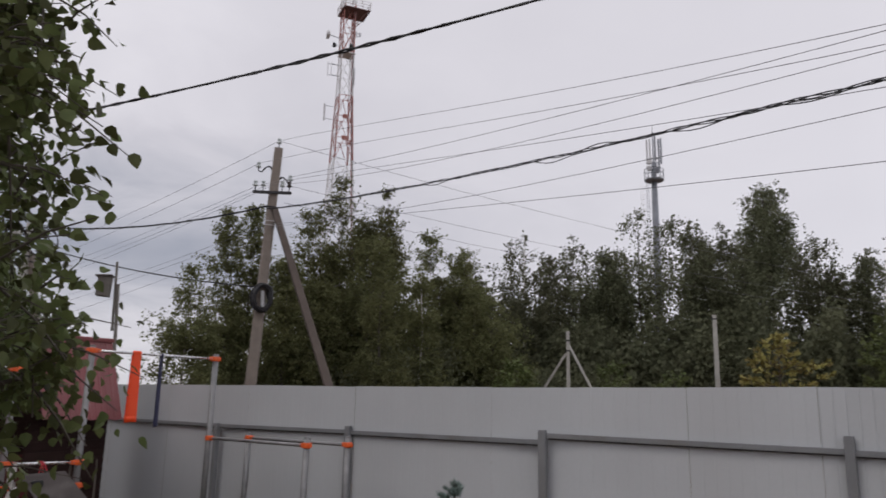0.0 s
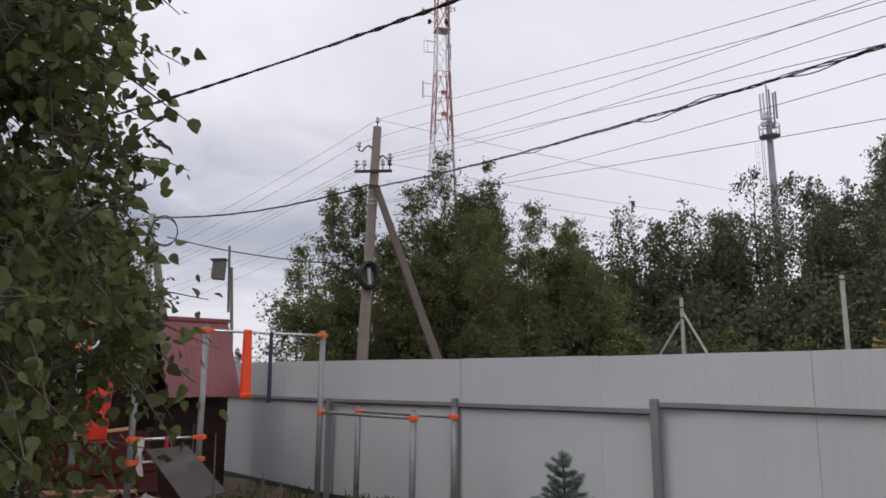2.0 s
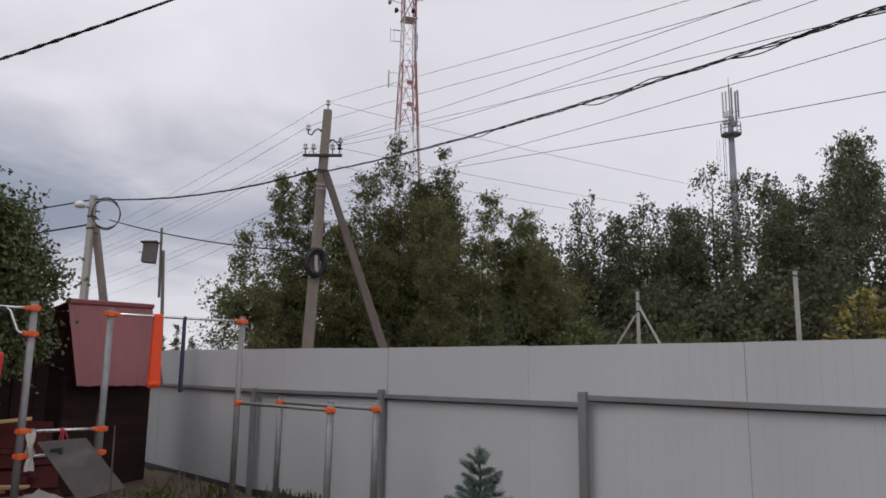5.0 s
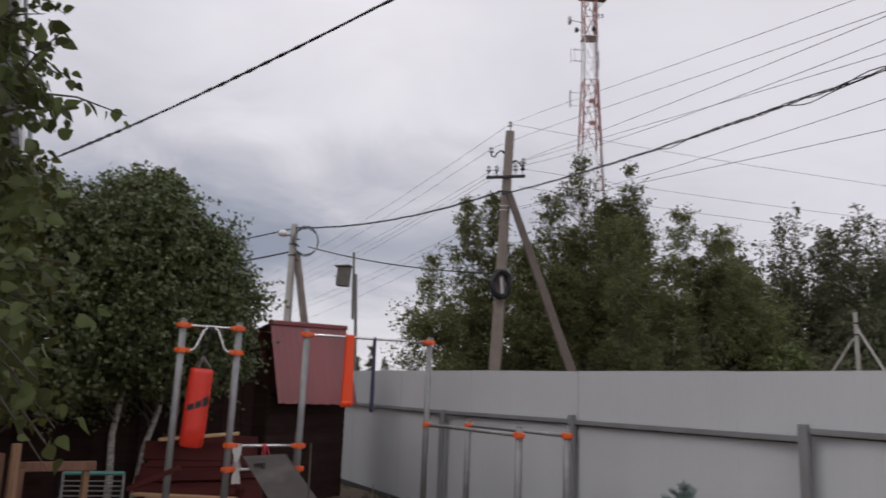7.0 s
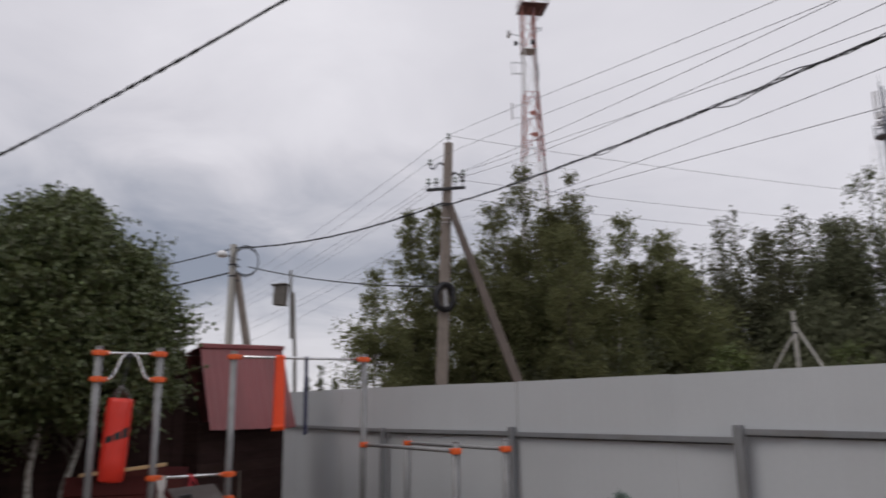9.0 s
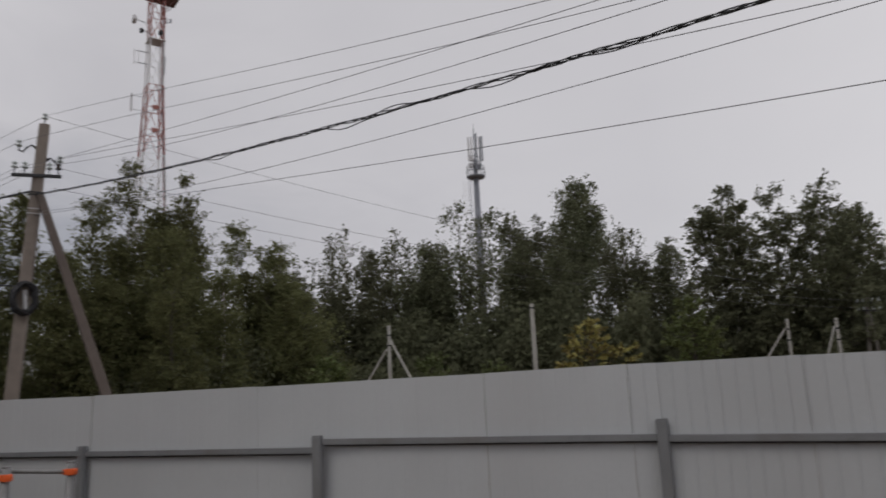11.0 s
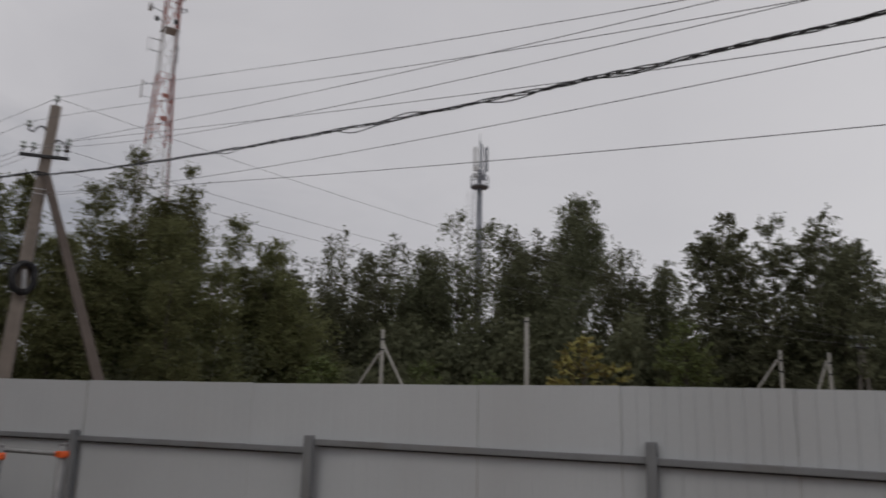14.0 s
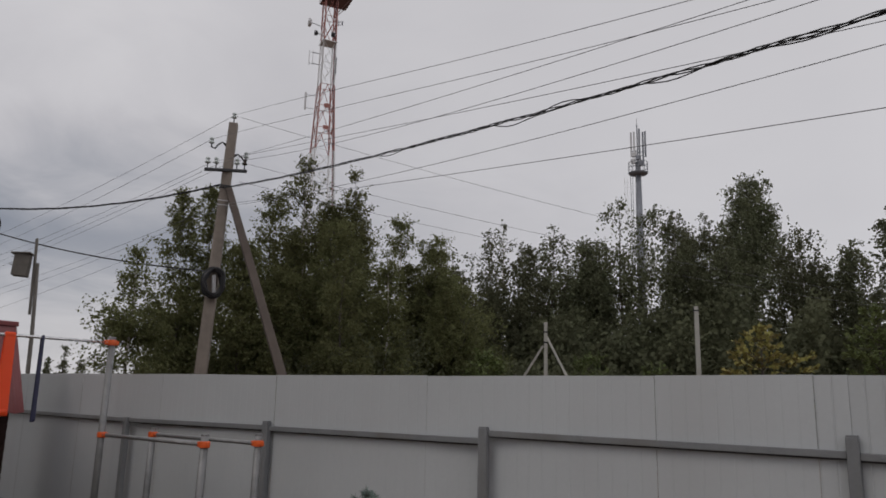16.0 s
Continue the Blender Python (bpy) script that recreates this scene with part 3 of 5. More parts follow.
def collar(root, at, z, toward):
    """An orange two-part clamp with its ears towards the bar it holds."""
    d = Vector((toward.x, toward.y, 0)).normalized()
    g = Geo()
    c = Vector((at.x, at.y, z))
    g.lathe([(0.041, -0.029), (0.049, -0.026), (0.051, 0.0), (0.049, 0.026), (0.041, 0.029)], c, n=16)
    g.box((0.05, 0.05, 0.046), frame_of(d, c + d * 0.062), 0.007)
    g.box((0.022, 0.04, 0.044), frame_of(d, c - d * 0.054), 0.006)
    ob = part("clamp", g, M_ORANGE, root, "orange plastic clamp")
    b = Geo()
    side = Vector((-d.y, d.x, 0))
    b.tube([c + d * 0.068 - side * 0.032, c + d * 0.068 + side * 0.032], 0.006, 6)
    part("bolt", b, M_STEEL, ob)


def upright(root, at, top, lean=(0, 0)):
    g = Geo()
    a = Vector((at.x - 0.015, at.y - 0.01, -0.1))
    g.tube([a, (at.x + lean[0], at.y + lean[1], top)], 0.0355, 18)
    ob = part("post", g, M_STEEL, root, smooth=True)
    c = Geo()
    c.lathe([(0.0358, -0.012), (0.0362, 0.002), (0.033, 0.006), (0.01, 0.007)], (at.x + lean[0], at.y + lean[1], top), n=16)
    part("cap", c, M_STEEL, ob, smooth=True)


def bar(root, p, q, r=0.016, mat=None):
    part("bar", Geo().tube([p, q], r, 12), mat or M_CHROME, root, smooth=True)


def build_workout():
    root = thing("workout_frame", (-4.5, 4.8, 0), "galvanised steel pull-up frame with orange clamps and parallel bars", "exercise frame")
    up = Vector((0, 0, 1))
    for at, top in ((BAR_R, 2.275), (BAR_L, 2.275), (LOW_P, 2.285), (END_P, 2.285)):
        upright(root, at, top)
    # the pull-up bar
    bar(root, BAR_R + up * 2.22, BAR_L + up * 2.22)
    collar(root, BAR_R, 2.22, BAR_L - BAR_R)
    collar(root, BAR_L, 2.22, BAR_R - BAR_L)
    # the frame that the bag hangs from
    bar(root, LOW_P + up * 2.225, END_P + up * 2.225, 0.014)
    mid = (LOW_P + END_P) / 2
    for a, b in ((LOW_P, END_P), (END_P, LOW_P)):
        d = (b - a).normalized()
        collar(root, a, 2.225, d)
        collar(root, a, 1.97, d)
        part("brace", Geo().tube([a + up * 1.97 + d * 0.05, a + up * 1.975 + d * 0.11, a + up * 2.00 + d * 0.14, mid + up * 2.19 - d * 0.07, mid + up * 2.215 - d * 0.04], 0.014, 10), M_CHROME, root, smooth=True)
    part("hanger", Geo().box((0.06, 0.04, 0.05), frame_of(LOW_P - END_P, mid + up * 2.205), 0.008), M_BLACK, root, "black bag hanger")
    # two low bars
    for z in (1.015, 0.775):
        bar(root, LOW_P + up * z, BAR_L + up * z)
        collar(root, LOW_P, z, BAR_L - LOW_P)
        collar(root, BAR_L, z, LOW_P - BAR_L)
    # the parallel bars
    p1, p2 = BAR_R, Vector((-3.98, 6.54, 0))
    q1, q2 = Vector((-2.315, 5.64, 0)), Vector((-2.185, 6.205, 0))
    for at in (p2, q1, q2):
        upright(root, at, 1.33)
    for a, b in ((p1, q1), (p2, q2)):
        bar(root, a + up * 1.265, b + up * 1.245, 0.02, M_STEEL)
        collar(root, a, 1.265, b - a)
        collar(root, b, 1.245, a - b)


build_workout()


def build_bag():
    mid = END_P.lerp(LOW_P, 0.40)
    root = thing("punching_bag", (mid.x, mid.y, 1.0), "red vinyl punching bag with a black band hanging on chains", "punching bag")
    prof = [(0.06, 1.005), (0.10, 1.0), (0.118, 1.02), (0.122, 1.2), (0.12, 1.4), (0.122, 1.6), (0.119, 1.75), (0.112, 1.785), (0.09, 1.79), (0.085, 1.77)]
    g = Geo()
    g.tube([(mid.x - 0.03 * (1.79 - h) + 0.008 * math.sin(7 * h), mid.y - 0.05 * (1.79 - h), h) for _, h in prof], [r for r, _ in prof], 22)
    body = part("body", g, M_BAG, root, smooth=True)
    # the printed mark as slanting black strokes on the side to the yard
    u = (LOW_P - END_P).normalized()
    for k, (a, w) in enumerate(((-0.075, 0.055), (-0.005, 0.06), (0.065, 0.06))):
        g = Geo()
        pts = []
        for s in (0, 0.5, 1):
            y = a + (s - 0.5) * w
            nrm = Vector((u.y, -u.x, 0))
            if nrm.x < 0:
                nrm = -nrm
            c = Vector((mid.x, mid.y, 0)) + u * y + nrm * (math.sqrt(max(0, 0.1235**2 - y * y)) + 0.001)
            z = 1.43 + 0.40 * y
            hgt = (0.030, 0.034, 0.046)[k]
            bx, by = c.x - 0.03 * (1.79 - z) + 0.008 * math.sin(7 * z), c.y - 0.05 * (1.79 - z)
            pts += [(bx + 0.002, by, z - hgt), (bx + 0.002, by, z + hgt)]
        g.add(pts, [(0, 1, 3, 2), (2, 3, 5, 4)])
        part("mark", g, M_BLACK, body, "black printed stroke")
    hook = (LOW_P + END_P) / 2 + Vector((0, 0, 2.185))
    for k in range(4):
        a = math.pi / 4 + k * math.pi / 2
        e = Vector((mid.x + 0.10 * math.cos(a), mid.y + 0.10 * math.sin(a), 1.785))
        j = Vector((mid.x, mid.y, 1.92))
        part("chain", Geo().tube([e, j], 0.005, 5), M_STEEL, root)
    part("strap", Geo().tube([(mid.x, mid.y, 1.91), hook], 0.008, 6), M_BLACK, root)


build_bag()


def build_band(name, at, width, z0, z1, mat, label, thick=0.004, gap=0.02):
    """A rubber loop band slung over the pull-up bar."""
    d = (BAR_R - BAR_L).normalized()
    nrm = Vector((d.y, -d.x, 0))
    c = BAR_L.lerp(BAR_R, at)
    root = thing(name, (c.x, c.y, z0), label, "resistance band")
    loop = []
    for i in range(9):
        a = math.pi * i / 8
        loop.append((math.cos(a) * 0.021, z1 + math.sin(a) * 0.021))
    for i in range(9):
        a = math.pi + math.pi * i / 8
        loop.append((math.cos(a) * gap, z0 + gap + math.sin(a) * gap))
    g = Geo()
    n = len(loop)
    for k, (o, z) in enumerate(loop):
        low = (z1 - z) / (z1 - z0)
        sway = 0.012 * math.sin(3 * low) 
        for s, t in ((-1, 0), (1, 0), (1, thick), (-1, thick)):
            w = width * ((0.84 + 0.16 * low) if 0.03 < low else 0.72)
            p = c + d * (s * w / 2 + sway) + nrm * (o + (t if o > 0 else -t))
            g.v.append((p.x, p.y, z + 0.004 * s))
    for k in range(n):
        a, b = 4 * k, 4 * ((k + 1) % n)
        g.f += [(a + j, a + (j + 1) % 4, b + (j + 1) % 4, b + j) for j in range(4)]
    part("loop", g, mat, root)
    knot = Geo()
    m = frame_of(d, c + Vector((0, 0, z1)))
    knot.box((width * 0.85, 0.055, 0.05), m, 0.014)
    part("knot", knot, mat, root)
    if width > 0.1:
        # the turned-up lower end bulges
        fold = Geo()
        fold.lathe([(0.012, -0.006), (0.030, 0.0), (0.036, 0.03), (0.036, width * 0.7), (0.028, width * 0.95), (0.010, width)], c + d * (0.012 * math.sin(3) - width / 2) + Vector((0, 0, z0 + 0.035)), d + Vector((0, 0, 0.12)), 12)
        part("fold", fold, mat, root, smooth=True)
    return root


build_band("rubber_band_orange", 0.335, 0.125, 1.44, 2.225, M_BAND, "wide orange rubber exercise band looped over the bar")
build_band("rubber_band_navy", 0.535, 0.035, 1.39, 2.22, M_BLUEBAND, "narrow navy rubber exercise band looped over the bar")


def build_cloth():
    c = LOW_P + (BAR_L - LOW_P) * 0.10
    root = thing("white_cloth", (c.x, c.y, 0.6), "crumpled white cloth hung over the low bar", "cloth")
    d = (BAR_L - LOW_P).normalized()
    nrm = Vector((d.y, -d.x, 0))
    g = Geo()
    nx, nz = 9, 14
    for side in (1, -1):
        base = len(g.v)
        for i in range(nx):
            for j in range(nz):
                s, h = i / (nx - 1) - 0.5, j / (nz - 1)
                ln = 0.40 if side > 0 else 0.25
                w = 0.085 * (1 - 0.35 * math.sin(3.0 * h)) + 0.02 * math.sin(9 * h)
                o = 0.02 + 0.02 * math.sin(14 * s + 5 * h) * h + 0.012 * noise.noise(Vector((s * 9, h * 6, side)))
                p = c + d * (s * w + 0.02 * h) + nrm * (side * o)
                g.v.append((p.x, p.y, 1.036 - h * ln - 0.02 * abs(s) * h))
        g.f += [(base + i * nz + j, base + (i + 1) * nz + j, base + (i + 1) * nz + j + 1, base + i * nz + j + 1) for i in range(nx - 1) for j in range(nz - 1)]
    g.f += [(i * nz, (i + 1) * nz, nx * nz + (i + 1) * nz, nx * nz + i * nz) for i in range(nx - 1)]
    part("drape", g, M_CLOTH, root, smooth=True)


build_cloth()


def build_rope():
    c = LOW_P.lerp(BAR_L, 0.48)
    root = thing("red_rope", (c.x, c.y, 0.75), "thin red rope tied to the low bar", "rope")
    d = (BAR_L - LOW_P).normalized()
    for a, b, z in ((0.0, -0.13, 0.74), (0.01, -0.05, 0.80), (0.02, 0.075, 0.78)):
        p = c + d * a + Vector((0.02, 0, 1.025))
        q = c + d * b + Vector((0.10, 0, z))
        part("strand", Geo().tube([p, p.lerp(q, 0.5) + Vector((0.02, 0, -0.02)), q], 0.006, 6), M_ROPE, root)
    part("knot", Geo().tube([c + d * a + Vector((0, 0, 1.015 + 0.022 * math.cos(t))) + Vector((0.022 * math.sin(t), 0, 0)) for a, t in [(0.004 * i - 0.02, i * 1.1) for i in range(11)]], 0.006, 6), M_ROPE, root)


build_rope()


def build_slab():
    """A dark board that leans on the low bars."""
    root = thing("leaning_board", (-4.2, 4.3, 0.22), "dark grey chipboard sheet leaning on the low bar", "board")
    a, b = Vector((-4.65, 3.95, 0.90)), Vector((-4.49, 4.36, 0.93))
    c, e = Vector((-3.90, 4.56, 0.37)), Vector((-4.04, 4.15, 0.28))
    c, e = b.lerp(c, 0.84), a.lerp(e, 0.84)
    nrm = (b - a).cross(e - a).normalized() * 0.014
    g = Geo()
    g.add([a, b, c, e, a - nrm, b - nrm, c - nrm, e - nrm], [(0, 1, 2, 3), (7, 6, 5, 4), (0, 4, 5, 1), (1, 5, 6, 2), (2, 6, 7, 3), (3, 7, 4, 0)])
    part("panel", g, M_SLAB, root)
    k = Geo()
    m = frame_of(b - a, a.lerp(c, 0.2) + Vector((0.02, 0, 0.03)))
    k.box((0.11, 0.03, 0.03), m, 0.006)
    k.box((0.035, 0.03, 0.06), m @ Matrix.Translation((0.04, 0, -0.03)), 0.006)
    part("grip", k, M_BLACK, root, "black plastic grip")


build_slab()

# ---- shed with a steep red roof ----


def build_shed():
    root = thing("garden_shed", (-7.4, 6.3, 0), "dark brown board shed with a steep crimson metal roof", "shed")
    a, b = Vector((-6.80, 5.38, 0)), Vector((-7.55, 7.18, 0))
    d = (b - a).normalized()
    out = Vector((d.y, -d.x, 0))
    depth = 0.75
    # boards of the front and the two ends, laid one over another
    for p, q in ((a - out * 0.0, b), (a, a - out * depth), (b, b - out * depth), (a - out * depth, b - out * depth)):
        for k in range(11):
            z = 0.02 + k * 0.138
            g = Geo()
            g.box(((q - p).length - 0.01, 0.02, 0.142), frame_of(q - p, p.lerp(q, 0.5) + Vector((0, 0, z + 0.07))) @ pose(0, 0, 0, 4 if p == a and q == b else -4, 0, 0), 0.003)
            part("board", g, M_BROWN, root)
    # gable triangles under the roof
    for p in (a + d * 0.02, b - d * 0.02):
        g = Geo()
        tri = [p + Vector((0, 0, 1.5)), p - out * depth + Vector((0, 0, 1.5)), p - out * 0.66 + Vector((0, 0, 2.45)), p - out * 0.36 + Vector((0, 0, 2.5))]
        g.add(tri + [t + d * 0.02 for t in tri], [(0, 1, 2, 3), (7, 6, 5, 4), (0, 4, 5, 1), (1, 5, 6, 2), (2, 6, 7, 3), (3, 7, 4, 0)])
        part("gable", g, M_BROWN, root)
    # the steep front slope: ribbed sheet; eave corners and ridge corners as they stand
    e0, e1 = Vector((-6.47, 5.36, 1.43)), Vector((-7.18, 7.16, 1.43))
    r0, r1 = Vector((-6.86, 5.36, 2.55)), Vector((-7.62, 7.16, 2.66))

    def slope(name, e0, e1, r0, r1, flip, label=""):
        n = 12
        nrm = (e1 - e0).cross(r0 - e0).normalized() * (-1 if flip else 1)
        xs = []
        for k in range(n):
            xs += [(k / n, 0), ((k + 0.62) / n, 0), ((k + 0.7) / n, 0.005), ((k + 0.92) / n, 0.005)]
        xs.append((1, 0))
        g = Geo()
        for side in (0, 0.003):
            for x, o in xs:
                for s in (0, 1):
                    p = e0.lerp(e1, x).lerp(r0.lerp(r1, x), s) + nrm * (o - side)
                    if s == 0:
                        p.z += 0.008 * math.sin(x * 40)
                    g.v.append(tuple(p))
        m = len(xs) * 2
        for i in range(len(xs) - 1):
            k = 2 * i
            g.f += [(k, k + 1, k + 3, k + 2), (m + k, m + k + 2, m + k + 3, m + k + 1), (k, k + 2, m + k + 2, m + k)]
        return part(name, g, M_ROOF, root, label)

    slope("roof_slope", e0, e1, r0, r1, False, "crimson profiled metal slope")
    back = -out * 0.3
    t0, t1 = r0 + back + Vector((0, 0, -0.12)), r1 + back + Vector((0, 0, -0.12))
    slope("roof_slope", t0, t1, r0, r1, True)
    slope("roof_slope", t0 - out * 0.2 - Vector((0, 0, 1.0)), t1 - out * 0.2 - Vector((0, 0, 1.0)), t0, t1, True)
    ridge = Geo()
    m = frame_of(r1 - r0, r0.lerp(r1, 0.5) + Vector((0, 0, 0.0)), (0, 0, 1))
    ridge.box(((r1 - r0).length + 0.02, 0.08, 0.07), m, 0.012)
    part("ridge_cap", ridge, M_ROOF, root)


build_shed()

# ---- dark board fence along the side of the yard ----


def build_side_fence():
    root = thing("board_fence", (-8.2, 1.5, 0), "dark brown board fence behind the garden trees", "fence")
    pts = [Vector((-7.0, 5.25, 0)), Vector((-8.1, 1.2, 0)), Vector((-8.6, -4.5, 0))]
    for i in range(2):
        p, q = pts[i], pts[i + 1]
        n = int((q - p).length / 0.13)
        for k in range(n):
            h = 2.10 + 0.02 * random.random()
            g = Geo()
            g.box((0.15, 0.02, h), frame_of(q - p, p.lerp(q, (k + 0.5) / n) + Vector((-0.022 * (k % 2), 0, h / 2))), 0.003)
            part("board", g, M_BROWN, root)
        for z in (0.4, 1.35):
            part("rail", Geo().box(((q - p).length, 0.04, 0.08), frame_of(q - p, p.lerp(q, 0.5) + Vector((-0.032, 0, z)))), M_BROWN, root)


build_side_fence()

# ---- power poles ----
POLE_TOP, POLE_BASE = Vector((-11.49, 15.0, 9.10)), Vector((-12.07, 15.0, -0.2))


def pole_at(z):
    return POLE_BASE.lerp(POLE_TOP, (z + 0.2) / 9.28)


def square_pole(p, q, w0, w1, turn=0.0, c=0.18):
    """A tapered concrete pole with chamfered edges."""
    g = Geo()
    p, q = Vector(p), Vector(q)
    d = (q - p).normalized()
    x = Vector((math.cos(turn), math.sin(turn), 0))
    x = (x - d * x.dot(d)).normalized()
    y = d.cross(x)
    for s in (0, 0.25, 0.5, 0.75, 1):
        w = w0 + (w1 - w0) * s
        o = p.lerp(q, s)
        for a, b in ((1, 1 - c), (1 - c, 1), (c - 1, 1), (-1, 1 - c), (-1, c - 1), (c - 1, -1), (1 - c, -1), (1, c - 1)):
            g.v.append(tuple(o + x * (a * w / 2) + y * (b * w / 2)))
    for i in range(4):
        g.f += [(i * 8 + k, i * 8 + (k + 1) % 8, i * 8 + 8 + (k + 1) % 8, i * 8 + 8 + k) for k in range(8)]
    g.f += [tuple(range(7, -1, -1)), tuple(range(32, 40))]
    return g


ARM = Vector((0.62, 0.78, 0)).normalized()


def insulator(root, at, s=1.0, mat=None):
    g = Geo()
    g.lathe([(0.02 * s, 0), (0.055 * s, 0.01 * s), (0.06 * s, 0.03 * s), (0.03 * s, 0.055 * s), (0.028 * s, 0.075 * s), (0.045 * s, 0.09 * s), (0.045 * s, 0.115 * s), (0.02 * s, 0.13 * s)], at, n=12)
    part("insulator", g, mat or M_INS, root, smooth=True)


def build_pole():
    root = thing("power_pole", POLE_BASE, "leaning grey concrete power pole with a brace, crossarm and insulators", "power pole")
    part("shaft", square_pole(POLE_BASE, POLE_TOP, 0.34, 0.235, 0.7), M_CONC, root)
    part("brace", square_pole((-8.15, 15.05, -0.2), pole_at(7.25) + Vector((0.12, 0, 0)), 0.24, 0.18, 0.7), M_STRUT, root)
    up = Vector((0, 0, 1))
    # pin on the top
    part("pin", Geo().tube([POLE_TOP, POLE_TOP + up * 0.17], 0.016, 8), M_DARKST, root)
    insulator(root, POLE_TOP + up * 0.15, 1.25)
    # two hooks below it
    for s, z, reach in ((-1, 8.42, 0.50), (1, 8.15, 0.44)):
        c = pole_at(z)
        g = Geo()
        e = c + ARM * (s * reach)
        g.tube([c, c + ARM * (s * 0.22) + up * 0.10, c + ARM * (s * 0.33) + up * 0.02, c + ARM * (s * 0.40) - up * 0.10, e - up * 0.07, e + up * 0.04], 0.022, 7)
        g.tube([c - up * 0.12, c + ARM * (s * 0.2) + up * 0.08], 0.014, 6)
        part("hook", g, M_DARKST, root)
        insulator(root, e + up * 0.02, 1.3)
    # crossarm
    c = pole_at(7.72)
    m = frame_of(ARM + up * 0.09, c - Vector((0.1, -0.08, 0)) + Vector((0.18, -0.22, 0)))
    part("crossarm", Geo().box((1.10, 0.08, 0.08), m, 0.01), M_DARKST, root)
    for k, x in enumerate((-0.48, -0.26, 0.28, 0.48)):
        b = m @ Vector((x, 0, 0.04))
        part("pin", Geo().tube([b, b + up * 0.15], 0.015, 6), M_DARKST, root)
        insulator(root, b + up * 0.13, 1.3, M_INSD if k == 3 else None)
    # straps and the coil of spare cable
    for z in (7.24, 7.30):
        part("strap", square_pole(pole_at(z), pole_at(z + 0.035), 0.29, 0.29, 0.7), M_DARKST, root)
    for z in (6.78, 6.90):
        part("tie", square_pole(pole_at(z), pole_at(z + 0.02), 0.285, 0.285, 0.7), M_ANT, root)
    cc = pole_at(4.68) + Vector((0.22, -0.20, 0))
    for k in range(7):
        g = Geo()
        r = 0.30 + 0.035 * math.sin(k * 2.1)
        tilt = 0.10 * math.cos(k * 1.7)
        g.tube([cc + ARM * (r * 0.80 * math.cos(t) + 0.03 * math.cos(3 * t + k)) + up * (r * 1.18 * math.sin(t)) + Vector((0.78, -0.62, 0)) * (0.03 * k - 0.08 + tilt * math.cos(t)) for t in [2 * math.pi * i / 24 for i in range(25)]], 0.034, 6, caps=False)
        part("cable_coil", g, M_CABLE, root)
    part("splice", Geo().tube([cc + up * 0.2, cc - up * 0.25 + ARM * 0.04], 0.05, 10), M_ANT, root)
    for k in (-1, 1):
        part("tie", Geo().tube([cc + up * (0.36 * k) - ARM * 0.16, cc + up * (0.36 * k) + ARM * 0.16], 0.02, 6), M_ANT, root)


build_pole()
P2 = Vector((-20.65, 13.57, 7.5))


def build_pole2():
    base = (P2.x + 0.05, P2.y - 0.1, -0.1)
    root = thing("power_pole", base, "old braced power pole with a loop of cable and a lamp", "power pole")
    part("shaft", square_pole(base, P2, 0.24, 0.19, 0.5), M_CONC2, root)
    part("brace", square_pole((P2.x + 0.62, P2.y + 1.15, -0.1), (P2.x + 0.05, P2.y + 0.12, 6.5), 0.22, 0.20, 0.5), M_CONC, root)
    right = Vector((0.5, 0.87, 0)).normalized()
    front = Vector((0.87, -0.5, 0))
    c = P2 + Vector((0, 0, -0.62)) + right * 0.42 + front * 0.2
    for k in range(3):
        r = 0.44 + 0.04 * k
        g = Geo().tube([c + right * (r * math.cos(t) * (1 - 0.1 * k)) + Vector((0, 0, r * math.sin(t) * 1.05)) + front * (0.04 * k) for t in [2 * math.pi * i / 26 for i in range(27)]], 0.014, 6, caps=False)
        part("cable_loop", g, M_CABLE, root)
    lamp = P2 + Vector((0, 0, -0.36)) - right * 0.38 + front * 0.1
    arm = Geo().tube([P2 + Vector((0, 0, -0.45)), lamp], 0.025, 6)
    part("lamp_arm", arm, M_DARKST, root)
    part("lamp", Geo().lathe([(0.05, -0.12), (0.16, -0.10), (0.20, 0.0), (0.12, 0.09), (0.04, 0.12)], lamp, n=14), M_LAMP, root, "white street lamp head", smooth=True)
    for z in (6.35, 6.75):
        part("strap", square_pole((P2.x, P2.y, z), (P2.x, P2.y, z + 0.06), 0.24, 0.24, 0.5), M_DARKST, root)
    # fittings on the side
    for k in range(4):
        part("bracket", Geo().tube([P2 + Vector((0, 0, -0.5 - 0.25 * k)), P2 + Vector((0, 0, -0.55 - 0.25 * k)) + right * 0.22 + front * 0.12], 0.02, 6), M_DARKST, root)


build_pole2()

# ---- wires ----


def wire_path(pts, n=40):
    """A smooth path through three or more points, by distance along it."""
    pts = [Vector(p) for p in pts]
    s = [0.0]
    for a, b in zip(pts, pts[1:]):
        s.append(s[-1] + (b - a).length)
    deg = min(len(pts) - 1, 4)
    cs = [np.polyfit(s, [p[i] for p in pts], deg) for i in range(3)]
    return [Vector([float(np.polyval(c, t)) for c in cs]) for t in np.linspace(0, s[-1], n)]


def sagging(p, q, sag, n=30):
    p, q = Vector(p), Vector(q)
    return [p.lerp(q, i / n) - Vector((0, 0, sag * 4 * (i / n) * (1 - i / n))) for i in range(n + 1)]


def wire(path, r=0.0055, mat=None, label="thin bare wire running between the power poles", name="overhead_wire", group="wires of the power line"):
    ob = new(name, Geo().tube(path, r, 5).mesh(name, mat or M_WIRE, True))
    tagged(ob, label, "wire", group)


